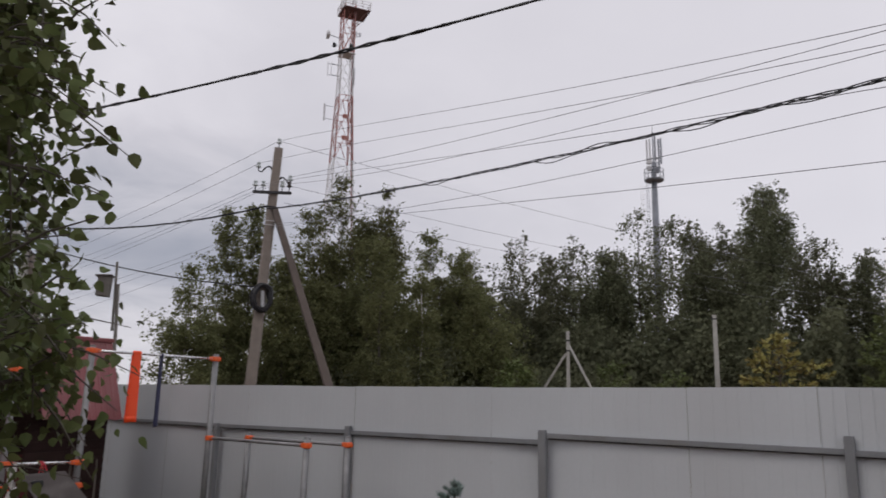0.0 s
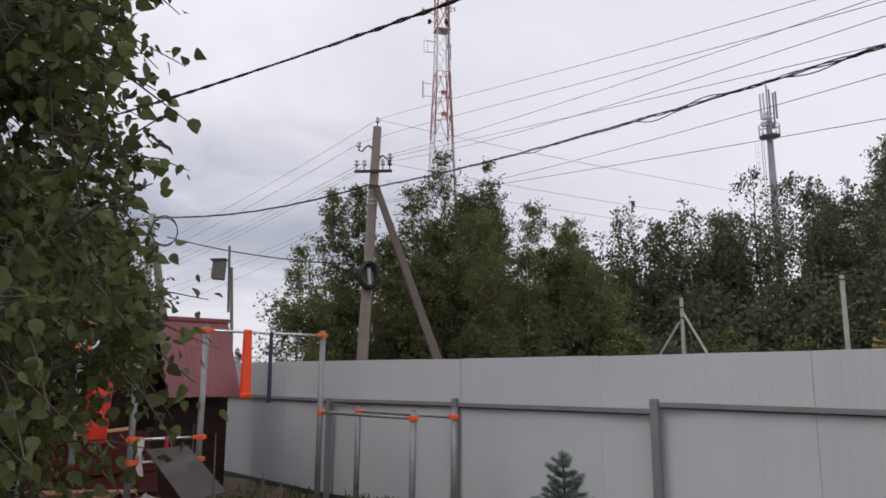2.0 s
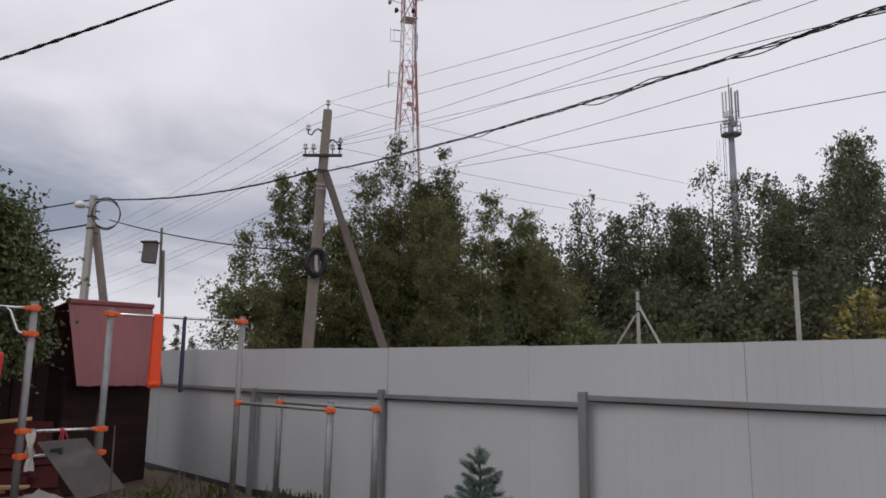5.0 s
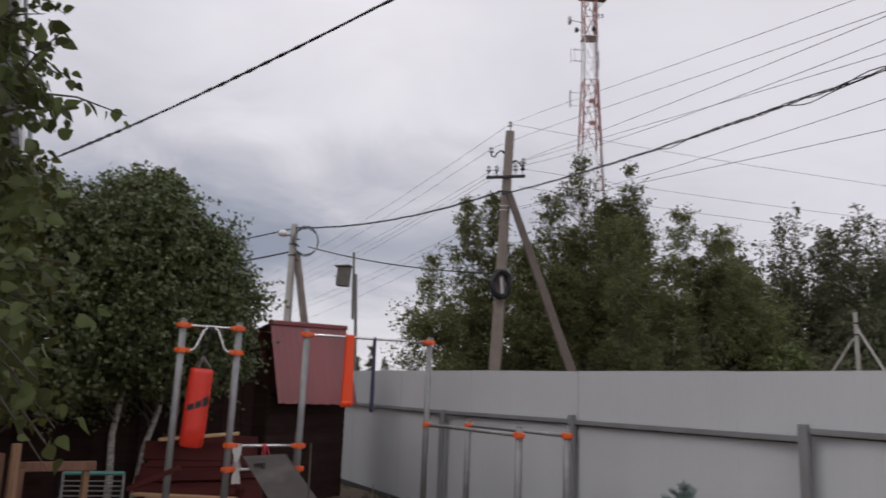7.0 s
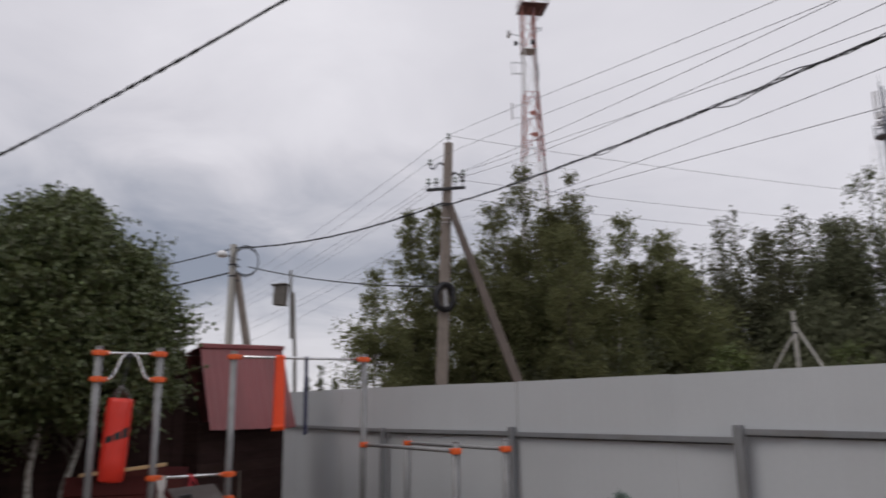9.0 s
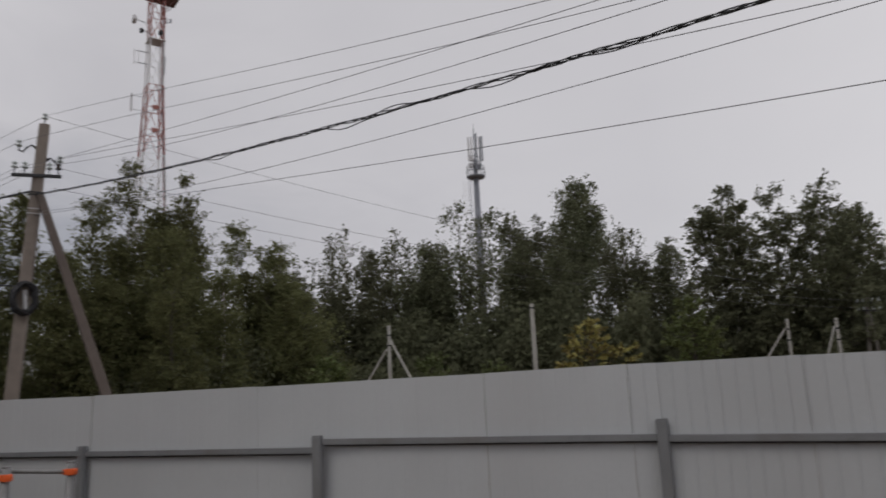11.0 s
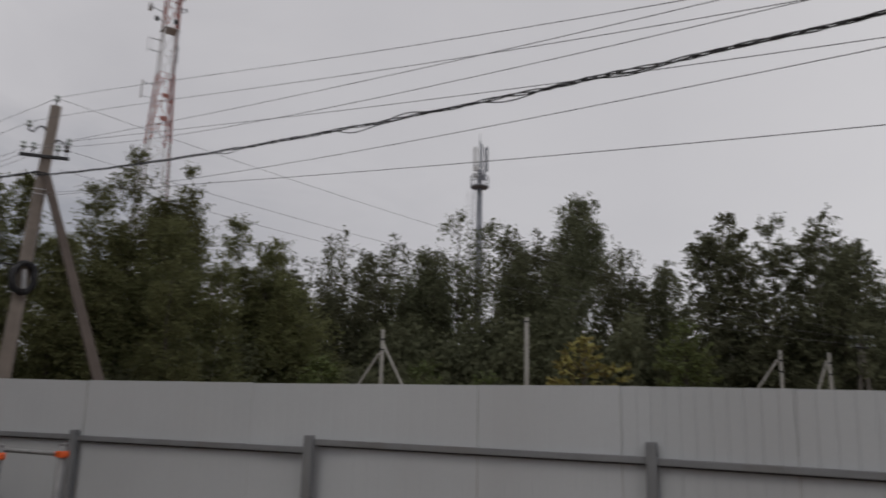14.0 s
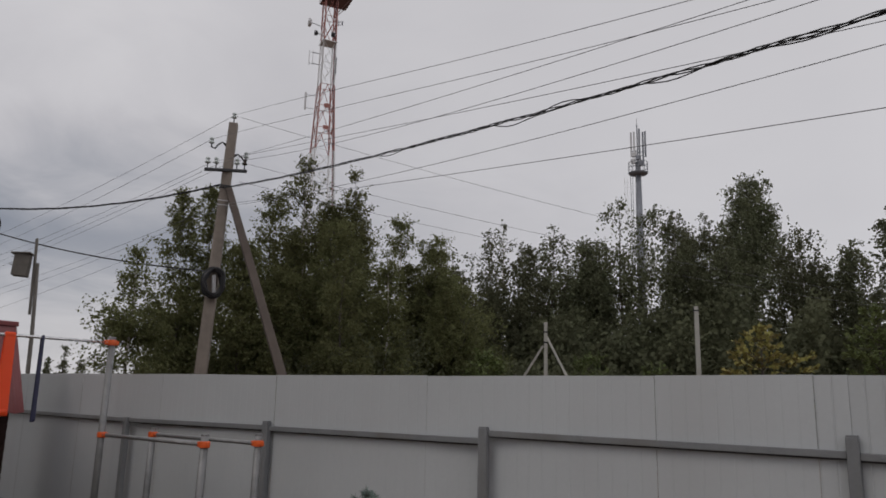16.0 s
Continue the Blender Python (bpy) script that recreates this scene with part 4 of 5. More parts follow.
# the line's direction past the yard: places on it at two spans out from the pole, from the top wire down
up = Vector((0, 0, 1))
ATT_TOP = POLE_TOP + up * 0.24
ATT_HL, ATT_HR = pole_at(8.42) - ARM * 0.5 + up * 0.14, pole_at(8.15) + ARM * 0.44 + up * 0.14
ATT_X = [pole_at(7.72) + ARM * x + up * (0.25 + 0.09 * x) for x in (-0.43, -0.21, 0.33, 0.53)]
ATT_T = pole_at(6.85)


def run(att, b, c, r=0.0048):
    b, c = Vector(b), Vector(c)
    e = c + (c - b).normalized() * 6
    e.z = c.z + (c.z - b.z) / (c - b).length * 6 * 0.8
    wire(wire_path([att, b, c, e]), r)


run(ATT_TOP, (-4.81, 11.53, 7.61), (3.11, 7.53, 5.66))
run(ATT_HL, (-4.75, 11.50, 7.22), (2.66, 7.76, 5.53))
run(ATT_HR, (-4.70, 11.47, 6.83), (3.55, 7.31, 5.50))
run(ATT_X[1], (-4.65, 11.45, 6.51), (2.65, 7.76, 5.40))
run(ATT_X[0], (-4.66, 11.45, 6.59), (6.11, 6.02, 4.41))
run(ATT_T, (-4.51, 11.38, 5.63), (5.53, 6.32, 4.51))
run(ATT_T - up * 0.1, (-4.49, 11.37, 5.50), (6.03, 6.06, 3.73))
# back to the next pole of the street, hidden by the garden trees
FAR_L = Vector((-38.5, 22.0, 7.9))
for k, (att, dz) in enumerate(((ATT_TOP, 0.5), (ATT_HL, 0.1), (ATT_X[0], -0.2), (ATT_X[1], -0.5), (ATT_HR, -0.8), (ATT_T, -1.6), (ATT_T - up * 0.12, -1.9), (ATT_T - up * 0.4, -2.6))):
    wire(sagging(att, FAR_L + up * dz + Vector((0.1 * k, 0.1 * k, 0)), 0.25))
# across the road to the pole at the edge of the wood
FAR_R = Vector((12.3, 42.0, 6.15))
for k, (att, dz) in enumerate(((ATT_TOP, 0.2), (ATT_X[3], -0.1), (ATT_X[2] - up * 0.5, -0.45))):
    wire(sagging(att, FAR_R + up * dz, 0.7, 40), 0.0055)


def twisted(name, path, strands, r, off, pitch, label, loops=()):
    """A bundle of insulated cables twisted round one another, some strands hanging loose."""
    root = thing(name, path[0], label, "cable")
    s = [0.0]
    for a, b in zip(path, path[1:]):
        s.append(s[-1] + (b - a).length)
    fine = []
    n = int(s[-1] / 0.16)
    for i in range(n + 1):
        t = s[-1] * i / n
        k = min(max(np.searchsorted(s, t) - 1, 0), len(path) - 2)
        fine.append((t, path[k].lerp(path[k + 1], (t - s[k]) / (s[k + 1] - s[k]))))
    d = (path[-1] - path[0]).normalized()
    side = d.cross(Vector((0, 0, 1))).normalized()
    top = side.cross(d)
    for j in range(strands):
        pts = []
        for t, p in fine:
            a = 2 * math.pi * (t / pitch + j / strands)
            o = off * (1 + 0.35 * math.sin(t * 1.3 + j * 2))
            q = p + side * (math.cos(a) * o) + top * (math.sin(a) * o)
            for c, half, drop in loops:
                if j == int(c * 7) % strands and abs(t - c) < half:
                    q = q - Vector((0, 0, 1)) * (drop * math.cos((t - c) / half * math.pi / 2) ** 2)
            pts.append(q)
        part("strand", Geo().tube(pts, r, 5), M_CABLE, root, smooth=True)


main = wire_path([pole_at(7.24) + Vector((0.1, -0.15, 0)), (-8.0, 13.14, 6.62), (-5.0, 11.63, 6.13), (-2.0, 10.11, 5.68), (1.0, 8.60, 5.28), (4.0, 7.09, 4.95), (8.0, 5.07, 4.63)])
twisted("twisted_cable", main, 4, 0.0078, 0.017, 1.1, "thick twisted black supply cable slung past the yard", ((8.6, 0.9, 0.05), (12.0, 0.95, 0.07), (12.9, 0.7, -0.03), (14.6, 0.8, 0.05), (16.2, 0.6, 0.05)))
twisted("twisted_cable", sagging(pole_at(7.33) + Vector((-0.05, -0.15, 0)), P2 + Vector((0.1, 0, -0.12)), 0.30), 4, 0.0105, 0.019, 0.95, "thick twisted black supply cable slung between the poles")
wire(sagging(P2 + Vector((0.1, 0, -0.12)), P2 + Vector((-12.0, -3.5, -0.3)), 0.25), 0.025, M_CABLE, "black supply cable running on along the street", "supply_cable", "")
wire(sagging(P2 + Vector((0.2, 0.5, -0.75)), pole_at(5.0) + Vector((0, -0.15, 0)), 0.18), 0.02, M_CABLE, "black branch cable sagging between two poles", "branch_cable", "")
wire(sagging(P2 + Vector((-0.1, -0.1, -1.0)), P2 + Vector((-8.0, -8.0, -3.2)), 0.1), 0.03, M_CABLE, "black branch cable dropping from the pole", "branch_cable", "")
drop = [Vector((-9.0, 1.13, 3.70)), Vector((-4.0, 1.80, 3.57)), Vector((0.0, 2.34, 3.70)), Vector((4.5, 2.94, 4.21)), Vector((10.0, 3.68, 5.36))]
twisted("house_cable", wire_path(drop, 60), 2, 0.0072, 0.007, 0.35, "thin twisted black service cable over the yard")

# ---- bird box on a stick behind the shed ----


def build_birdbox():
    root = thing("bird_box", (-9.45, 8.62, 0), "weathered plywood bird box on a crooked pole", "bird box")
    part("pole", Geo().tube([(-9.40, 8.65, 0), (-9.43, 8.65, 1.6), (-9.47, 8.65, 2.7), (-9.54, 8.65, 3.55), (-9.57, 8.65, 3.95)], [0.04, 0.038, 0.034, 0.03, 0.026], 8), M_OLDWOOD, root)
    part("batten", Geo().box((0.05, 0.03, 1.35), Matrix.Translation((-9.60, 8.62, 3.72)) @ pose(0, 0, 0, 0, -3, 0), 0.004), M_OLDWOOD, root)
    m = frame_of((0.72, 0.69, 0), (-9.78, 8.5, 3.90)) @ pose(0, 0, 0, 0, 4, 0)
    box = part("box", Geo().box((0.24, 0.22, 0.38), m, 0.006), M_BIRDBOX, root)
    part("lid", Geo().box((0.31, 0.30, 0.025), m @ Matrix.Translation((-0.02, 0, 0.205)) @ pose(0, 0, 0, 0, -7, 0), 0.004), M_BIRDBOX, root)
    part("hole", Geo().lathe([(0.03, 0), (0.03, 0.004)], m @ Vector((-0.122, 0, 0.07)), m.to_3x3() @ Vector((-1, 0, 0)), 12), M_BLACK, box, "dark entrance hole")
    part("perch", Geo().tube([m @ Vector((-0.12, 0, 0.0)), m @ Vector((-0.2, 0, 0.0))], 0.008, 6), M_OLDWOOD, root)


build_birdbox()

# ---- radio masts beyond the wood ----


def build_mast():
    base = Vector((-70.4, 95.0, 0))
    root = thing("lattice_mast", base, "tall red and white lattice radio mast with dishes and a platform", "radio mast")
    u = Vector((0.80, 0.60, 0))
    v = Vector((-0.60, 0.80, 0))

    def side(z):
        return 2.0 if z > 63 else 2.0 + (63 - z) * 0.022 if z > 54 else 2.2 + (54 - z) * 0.075

    legs = [(-1, -1), (1, -1), (1, 1), (-1, 1)]
    turn = radians(16)
    lu, lv = u * math.cos(turn) + v * math.sin(turn), v * math.cos(turn) - u * math.sin(turn)

    def corner(k, z):
        a, b = legs[k % 4]
        h = side(z) / 2
        return base + lu * (a * h) + lv * (b * h) + Vector((0, 0, z))

    bands = [(0, 12, M_RED), (12, 27, M_WHITE), (27, 42.2, M_WHITE), (42.2, 53.6, M_RED), (53.6, 61.3, M_WHITE), (61.3, 70.5, M_RED), (70.5, 86, M_WHITE)]
    for z0, z1, mat in bands:
        n = max(2, round((z1 - z0) / 3.8))
        red = mat is M_RED
        for k in range(4):
            leg = part("leg", Geo().tube([corner(k, z0), corner(k, z1)], 0.105 if red else 0.08, 6), mat, root, "red painted steel" if red else "white painted steel")
            for i in range(n):
                a, b = z0 + (z1 - z0) * i / n, z0 + (z1 - z0) * (i + 1) / n
                w = 0.052 if red else 0.036
                part("brace", Geo().tube([corner(k, b), corner(k + 1, b)], w, 4), mat, leg)
                if red and z0 < 60:
                    # two stays that rise to the middle of the bar above
                    top = (corner(k, b) + corner(k + 1, b)) / 2
                    for q in (corner(k, a), corner(k + 1, a)):
                        part("brace", Geo().tube([q, top], w, 4), mat, leg)
                else:
                    for q, r in ((corner(k, a), corner(k + 1, b)), (corner(k + 1, a), corner(k, b))):
                        part("brace", Geo().tube([q, r], w, 4), mat, leg)
    for z in (49.8, 46.0):
        for k in (0, 1):
            c = (corner(k, z) + corner(k + 1, z)) / 2
            part("gusset", Geo().box((0.9, 0.12, 0.7), frame_of(corner(k + 1, z) - corner(k, z), c), 0.03), M_RED, root, "red gusset plate")
    # the bundle of feeders up one leg, and the climbing ladder outside another
    for j in range(4):
        o = lu * (0.12 - 0.13 * j) + lv * (0.18 - 0.04 * j)
        part("feeder", Geo().tube([corner(1, z) + o for z in (0, 20, 40, 54, 63, 70)], 0.055, 5), M_PINKISH if j % 2 else M_GALV, root)
    lad = Geo()
    for s in (0.12, 0.55):
        lad.tube([corner(0, z) - lu * s for z in (0, 27, 42, 54, 63)], 0.03, 4)
    for i in range(90):
        c = corner(0, i * 0.7)
        lad.tube([c - lu * 0.12, c - lu * 0.55], 0.022, 4)
    part("ladder", lad, M_WHITE, root)
    # the broad platform reaches out past one side; a small one hangs below it
    for z, x0, x1, d in ((69.3, -1.35, 3.3, 2.1), (61.3, -1.25, 1.25, 1.25)):
        c = base + lu * ((x0 + x1) / 2) + Vector((0, 0, z))
        part("platform", Geo().box((x1 - x0, 2 * d, 0.16), frame_of(lu, c), 0.03), M_DARKRED if z > 65 else M_WHITE, root, "dark steel platform" if z > 65 else "pale steel platform")
        if z > 65:
            ring = [base + lu * x + lv * y + up * z for x, y in ((x0, -d), (x1, -d), (x1, d), (x0, d))]
            for j in range(4):
                p, q = ring[j], ring[(j + 1) % 4]
                for f in (0, 0.33, 0.67):
                    part("railing_post", Geo().tube([p.lerp(q, f), p.lerp(q, f) + up * 1.5], 0.05, 4), M_WHITE, root)
                for h in (0.5, 1.0, 1.5):
                    part("railing_bar", Geo().tube([p + up * h, q + up * h], 0.04, 4), M_WHITE, root)
            for y in (-d, d):
                part("platform_stay", Geo().tube([base + lu * (x1 - 0.3) + lv * y + up * z, base + lu * 1.0 + lv * (y * 0.48) + up * (z - 2.6)], 0.07, 4), M_DARKRED, root)
    # dishes, radio boxes and antennas on brackets
    for off, z, rad in ((-2.45, 64.3, 0.72), (-1.35, 62.5, 0.42), (1.45, 62.5, 0.42)):
        c = base + u * off + Vector((0.3, -1.0, z))
        part("dish", Geo().lathe([(0.12 * rad, 0), (0.7 * rad, 0.12), (rad, 0.3), (rad, 0.62), (0.9 * rad, 0.66)], c, Vector((-0.75, -0.6, 0.05)), 16), M_ANT if off < -2 else M_DARKST, root, "round microwave dish", smooth=True)
        part("bracket", Geo().tube([c, base + u * (off * 0.5) + up * z], 0.06, 5), M_GALV, root)
    for off, z, h, w in ((-2.35, 58.3, 2.6, 0.10), (-1.75, 58.3, 2.6, 0.08), (2.05, 57.2, 3.0, 0.30), (-2.5, 50.6, 3.0, 0.30), (2.15, 51.6, 3.2, 0.16), (2.2, 65.0, 1.0, 0.12), (2.8, 65.0, 0.7, 0.22)):
        c = base + u * off + up * z - Vector((0.2, 0.8, 0))
        part("antenna", Geo().box((w, 0.16, h), frame_of(u, c), 0.03), M_ANT if off < 0 else M_GALV, root, "slim panel antenna")
        for k in (-0.38, 0.38):
            part("bracket", Geo().tube([c + up * (h * k), base + u * (off * 0.45) + up * (z + h * k)], 0.04, 4), M_GALV, root)


M_PINKISH = material("faded_red_feeder", (0.36, 0.12, 0.10), (0.28, 0.10, 0.09), 0.6, scale=0.8, fine=5, bump=0.0)
M_DARKRED = material("dark_red_platform", (0.17, 0.09, 0.09), (0.13, 0.07, 0.07), 0.6, scale=0.8, fine=5, bump=0.0)
build_mast()


def build_tower():
    base = Vector((-30.1, 140.0, -0.2))
    root = thing("monopole_tower", base, "grey steel monopole with a round platform and panel antennas", "radio tower")
    part("shaft", Geo().tube([base, base + up * 30, base + up * 49], [0.95, 0.7, 0.5], 14), M_GALV, root, smooth=True)
    c = base + up * 46.8
    part("platform", Geo().lathe([(0.6, -0.5), (1.75, -0.25), (1.85, 0.0), (0.5, 0.05)], c, n=20), M_GALV, root)
    rail = Geo()
    for k in range(10):
        a = 2 * math.pi * k / 10
        p = c + Vector((math.cos(a) * 1.8, math.sin(a) * 1.8, 0))
        rail.tube([p, p + up * 2.0], 0.055, 4)
    for h in (1.0, 1.95):
        rail.tube([c + Vector((math.cos(a) * 1.8, math.sin(a) * 1.8, h)) for a in [2 * math.pi * i / 20 for i in range(21)]], 0.06, 4)
    part("railing", rail, M_GALV, root)
    part("mast", Geo().tube([base + up * 48, base + up * 56.5], 0.13, 6), M_GALV, root)
    part("spike", Geo().tube([base + up * 56, base + up * 57.8] , 0.05, 4), M_GALV, root)
    for x, z, h in ((-1.15, 52.6, 5.0), (-0.5, 52.6, 4.8), (1.1, 51.8, 6.0), (1.5, 52.4, 5.2), (0.5, 52.9, 5.2)):
        g = Geo().box((0.32, 0.24, h), Matrix.Translation(base + Vector((x, -0.7 + 0.5 * abs(x), z))), 0.06)
        part("antenna", g, M_ANT if x < 0 else M_GALV, root, "tall panel antenna")
        part("bracket", Geo().tube([base + Vector((x, -0.5, z - h * 0.3)), base + up * (z - h * 0.3)], 0.07, 4), M_GALV, root)
    for x, z in ((-0.7, 49.0), (-0.5, 50.3), (0.8, 48.4), (0.3, 49.6)):
        part("radio_unit", Geo().box((0.9, 0.7, 0.95), Matrix.Translation(base + Vector((x, -0.7, z))), 0.08), M_GALV if x > 0 else M_ANT, root)
    lad = Geo()
    for x in (-1.35, -0.95):
        lad.tube([base + Vector((x, -0.5, 0)), base + Vector((x, -0.5, 46.5))], 0.05, 4)
    for i in range(90):
        lad.tube([base + Vector((-1.35, -0.5, i * 0.52)), base + Vector((-0.95, -0.5, i * 0.52))], 0.03, 4)
    part("ladder", lad, M_GALV, root)
    cage = Geo()
    for x in (-2.2, -1.7):
        cage.tube([base + Vector((x - 0.3, -0.5, 0)), base + Vector((x - 0.3, -0.5, 46))], 0.03, 4)
    for i in range(46):
        cage.tube([base + Vector((-2.5, -0.5, i)), base + Vector((-1.35, -0.5, i))], 0.025, 4)
    part("cable_tray", cage, M_ANT, root)


build_tower()

# ---- short posts at the edge of the wood ----


def small_pole(x, y, top, legs, w, label, name="concrete_post", mat=None):
    root = thing(name, (x, y, 0), label, "post", "posts at the edge of the wood")
    part("shaft", square_pole((x, y, -0.1), (x + 0.02, y, top), w, w * 0.8, 0.3), mat or M_CONC2, root)
    for dx, h in legs:
        part("brace", square_pole((x + dx * h / (h - (1.56 + 0.0525 * y)) , y - 0.1, -0.1), (x + (0.1 if dx > 0 else -0.1), y - 0.05, h), w * 0.62, w * 0.55, 0.3), mat or M_CONC2, root)
    part("bolt", Geo().tube([(x - w * 0.6, y, top - 0.12), (x + w * 0.6, y, top - 0.12)], 0.03, 6), M_DARKST, root)
    for h in (top - 0.5, top - 1.0) if legs else (top - 0.25,):
        part("strap", square_pole((x, y, h), (x, y, h + 0.06), w * 1.06, w * 1.06, 0.3), M_DARKST, root)
    return root


small_pole(-10.09, 35.3, 5.88, ((-0.95, 4.75), (0.97, 5.15)), 0.20, "pale concrete post braced on both sides")
small_pole(-3.84, 40.0, 7.0, (), 0.25, "plain pale concrete post")
small_pole(8.1, 38.2, 5.09, ((-0.82, 4.66),), 0.13, "pale concrete post with one brace")
small_pole(10.12, 38.2, 4.98, ((-0.38, 4.6),), 0.13, "pale concrete post with one brace")
small_pole(18.1, 39.8, 5.7, (), 0.20, "slim dark wooden post", mat=M_BARKD)


def build_far_pole():
    x, y = 12.3, 42.0
    root = thing("power_pole", (x, y, 0), "dark A-frame power pole with two crossarms at the wood", "power pole")
    part("shaft", square_pole((x - 0.5, y, -0.1), (x + 0.06, y, 6.2), 0.20, 0.16), M_OLDWOOD, root)
    part("brace", square_pole((x + 0.5, y, -0.1), (x + 0.06, y, 5.4), 0.19, 0.16), M_OLDWOOD, root)
    for z in (5.55, 5.95):
        part("crossarm", Geo().box((1.1, 0.07, 0.08), Matrix.Translation((x + 0.06, y - 0.1, z)) @ pose(0, 0, 0, 0, 6, 0), 0.01), M_DARKST, root)
        for k in (-0.45, -0.2, 0.22, 0.48):
            insulator(root, Vector((x + 0.06 + k, y - 0.1, z + 0.04)), 1.15)


build_far_pole()

# ---- the neighbours' house ----


def build_house():
    """The end of a tall house: its side leans in like a steep mansard, edged with white trim."""
    root = thing("neighbour_house", (-14, -1, 0), "tall house in dark grey lap siding with white trim", "house")
    y1, top = -4.5, 9.6

    def edge(z):
        return 2.80 - 0.158 * (z - 5.4) if z > 3.2 else 3.148

    zs = (0, 3.2, top)
    g = Geo()
    for x in (-11.08, -18.0):
        for z in zs:
            g.v += [(x, edge(z) - 0.04, z), (x, y1, z)]
    g.f = [(0, 1, 3, 2), (2, 3, 5, 4), (6, 8, 9, 7), (8, 10, 11, 9), (0, 2, 8, 6), (2, 4, 10, 8), (1, 7, 9, 3), (3, 9, 11, 5), (4, 5, 11, 10)]
    part("wall", g, M_SIDING, root)
    for k in range(66):
        z = 0.10 + k * 0.143
        r = edge(z + 0.08) - 0.05
        g = Geo().box((0.020, r - y1, 0.152), Matrix.Translation((-11.05, (r + y1) / 2, z)) @ pose(0, 0, 0, 0, -9, 0), 0.004)
        part("siding_board", g, M_SIDING, root)
    line = [(-11.02, edge(z), z) for z in (0.0, 3.2, top)]
    for p, q in zip(line, line[1:]):
        part("corner_trim", Geo().box(((Vector(q) - Vector(p)).length, 0.07, 0.11), frame_of(Vector(q) - Vector(p), along(p, q, 0.5), (1, 0, 0)), 0.01), M_TRIM, root, "white corner trim")
    part("downpipe", Geo().tube([(x + 0.03, y + 0.10, z) for x, y, z in line], 0.035, 10), M_GALV, root, smooth=True)
    soffit = [(x, y, 8.65 + 1.2 * (y - 2.2) + t) for t in (0, 0.04) for x, y in ((-11.03, 2.25), (-11.03, y1), (-10.5, y1), (-10.5, 2.25))]
    faces = [(0, 1, 2, 3), (7, 6, 5, 4), (0, 4, 5, 1), (1, 5, 6, 2), (2, 6, 7, 3), (3, 7, 4, 0)]
    part("soffit", Geo().add(soffit, faces), M_TRIM, root, "white boxed soffit")
    fascia = [(x, y, 8.65 + 1.2 * (y - 2.2) + t) for t in (-0.06, 0.2) for x, y in ((-10.5, 2.25), (-10.5, y1), (-10.46, y1), (-10.46, 2.25))]
    part("fascia", Geo().add(fascia, faces), M_PINK, root)
    part("downspout", Geo().tube([(-10.95, 1.80, 6.6), (-10.93, 1.78, 5.72), (-10.93, 1.75, 4.75), (-10.88, 1.66, 4.45), (-10.84, 1.5, 4.25)], 0.095, 10), M_TRIM, root, "broad white downspout", smooth=True)
    part("roof", Geo().box((7.6, 7.4, 0.14), Matrix.Translation((-14.6, -1.1, 9.69)), 0.02), M_BROWN, root)


build_house()

# ---- garden trees ----
tree("birch_tree", (0.46, -0.40, 0), 4.9, 0.86, "young birch in full green leaf beside the path", bottom=0.09, leaf=0.042, clumps=230, twigs=5600, per=12, droop=0.55, length=0.26, mat=M_LEAF_N, trunk=0.05, seed=11, kind="birch", shape=0.82, spread=0.16, limbs=80, twiglets=4200)
tree("birch_tree", (-1.22, 0.58, 0), 2.6, 0.27, "slim birch sapling with yellowing leaves", bottom=0.5, leaf=0.05, clumps=40, twigs=280, per=10, droop=0.55, length=0.24, mat=M_LEAF_Y, trunk=0.034, seed=12, kind="birch", shape=0.75, spread=0.3, limbs=30, twiglets=200, lean=(0.25, 0.10))
tree("birch_tree", (-6.60, 3.28, 0), 4.16, 1.16, "bushy birch with a pale spotted trunk in the garden", bottom=0.40, leaf=0.057, clumps=150, twigs=5000, per=12, droop=0.45, length=0.30, mat=M_LEAF_M, trunk=0.042, seed=21, shape=0.68, spread=0.26, limbs=60, lean=(-0.1, 0.12))
tree("birch_tree", (-6.60, 3.54, 0), 3.55, 0.95, "bushy birch with a pale spotted trunk in the garden", bottom=0.44, leaf=0.057, clumps=110, twigs=3400, per=12, droop=0.45, length=0.30, mat=M_LEAF_M, trunk=0.040, seed=22, shape=0.72, spread=0.27, limbs=50, lean=(0.0, 0.55))
tree("birch_tree", (-6.6, 1.88, 0), 3.82, 1.22, "dense young birch with green leaves in the garden", bottom=0.36, leaf=0.057, clumps=150, twigs=5200, per=12, droop=0.45, length=0.30, mat=M_LEAF_M, trunk=0.042, seed=23, shape=0.72, spread=0.27, limbs=50, lean=(-0.1, 0.35))
tree("birch_tree", (-5.9, 0.9, 0), 3.7, 1.0, "dense young birch with yellowing leaves in the garden", bottom=0.26, leaf=0.064, clumps=80, twigs=1900, per=12, droop=0.45, length=0.30, mat=M_LEAF_Y, trunk=0.05, seed=24, shape=0.85, spread=0.27, limbs=40)

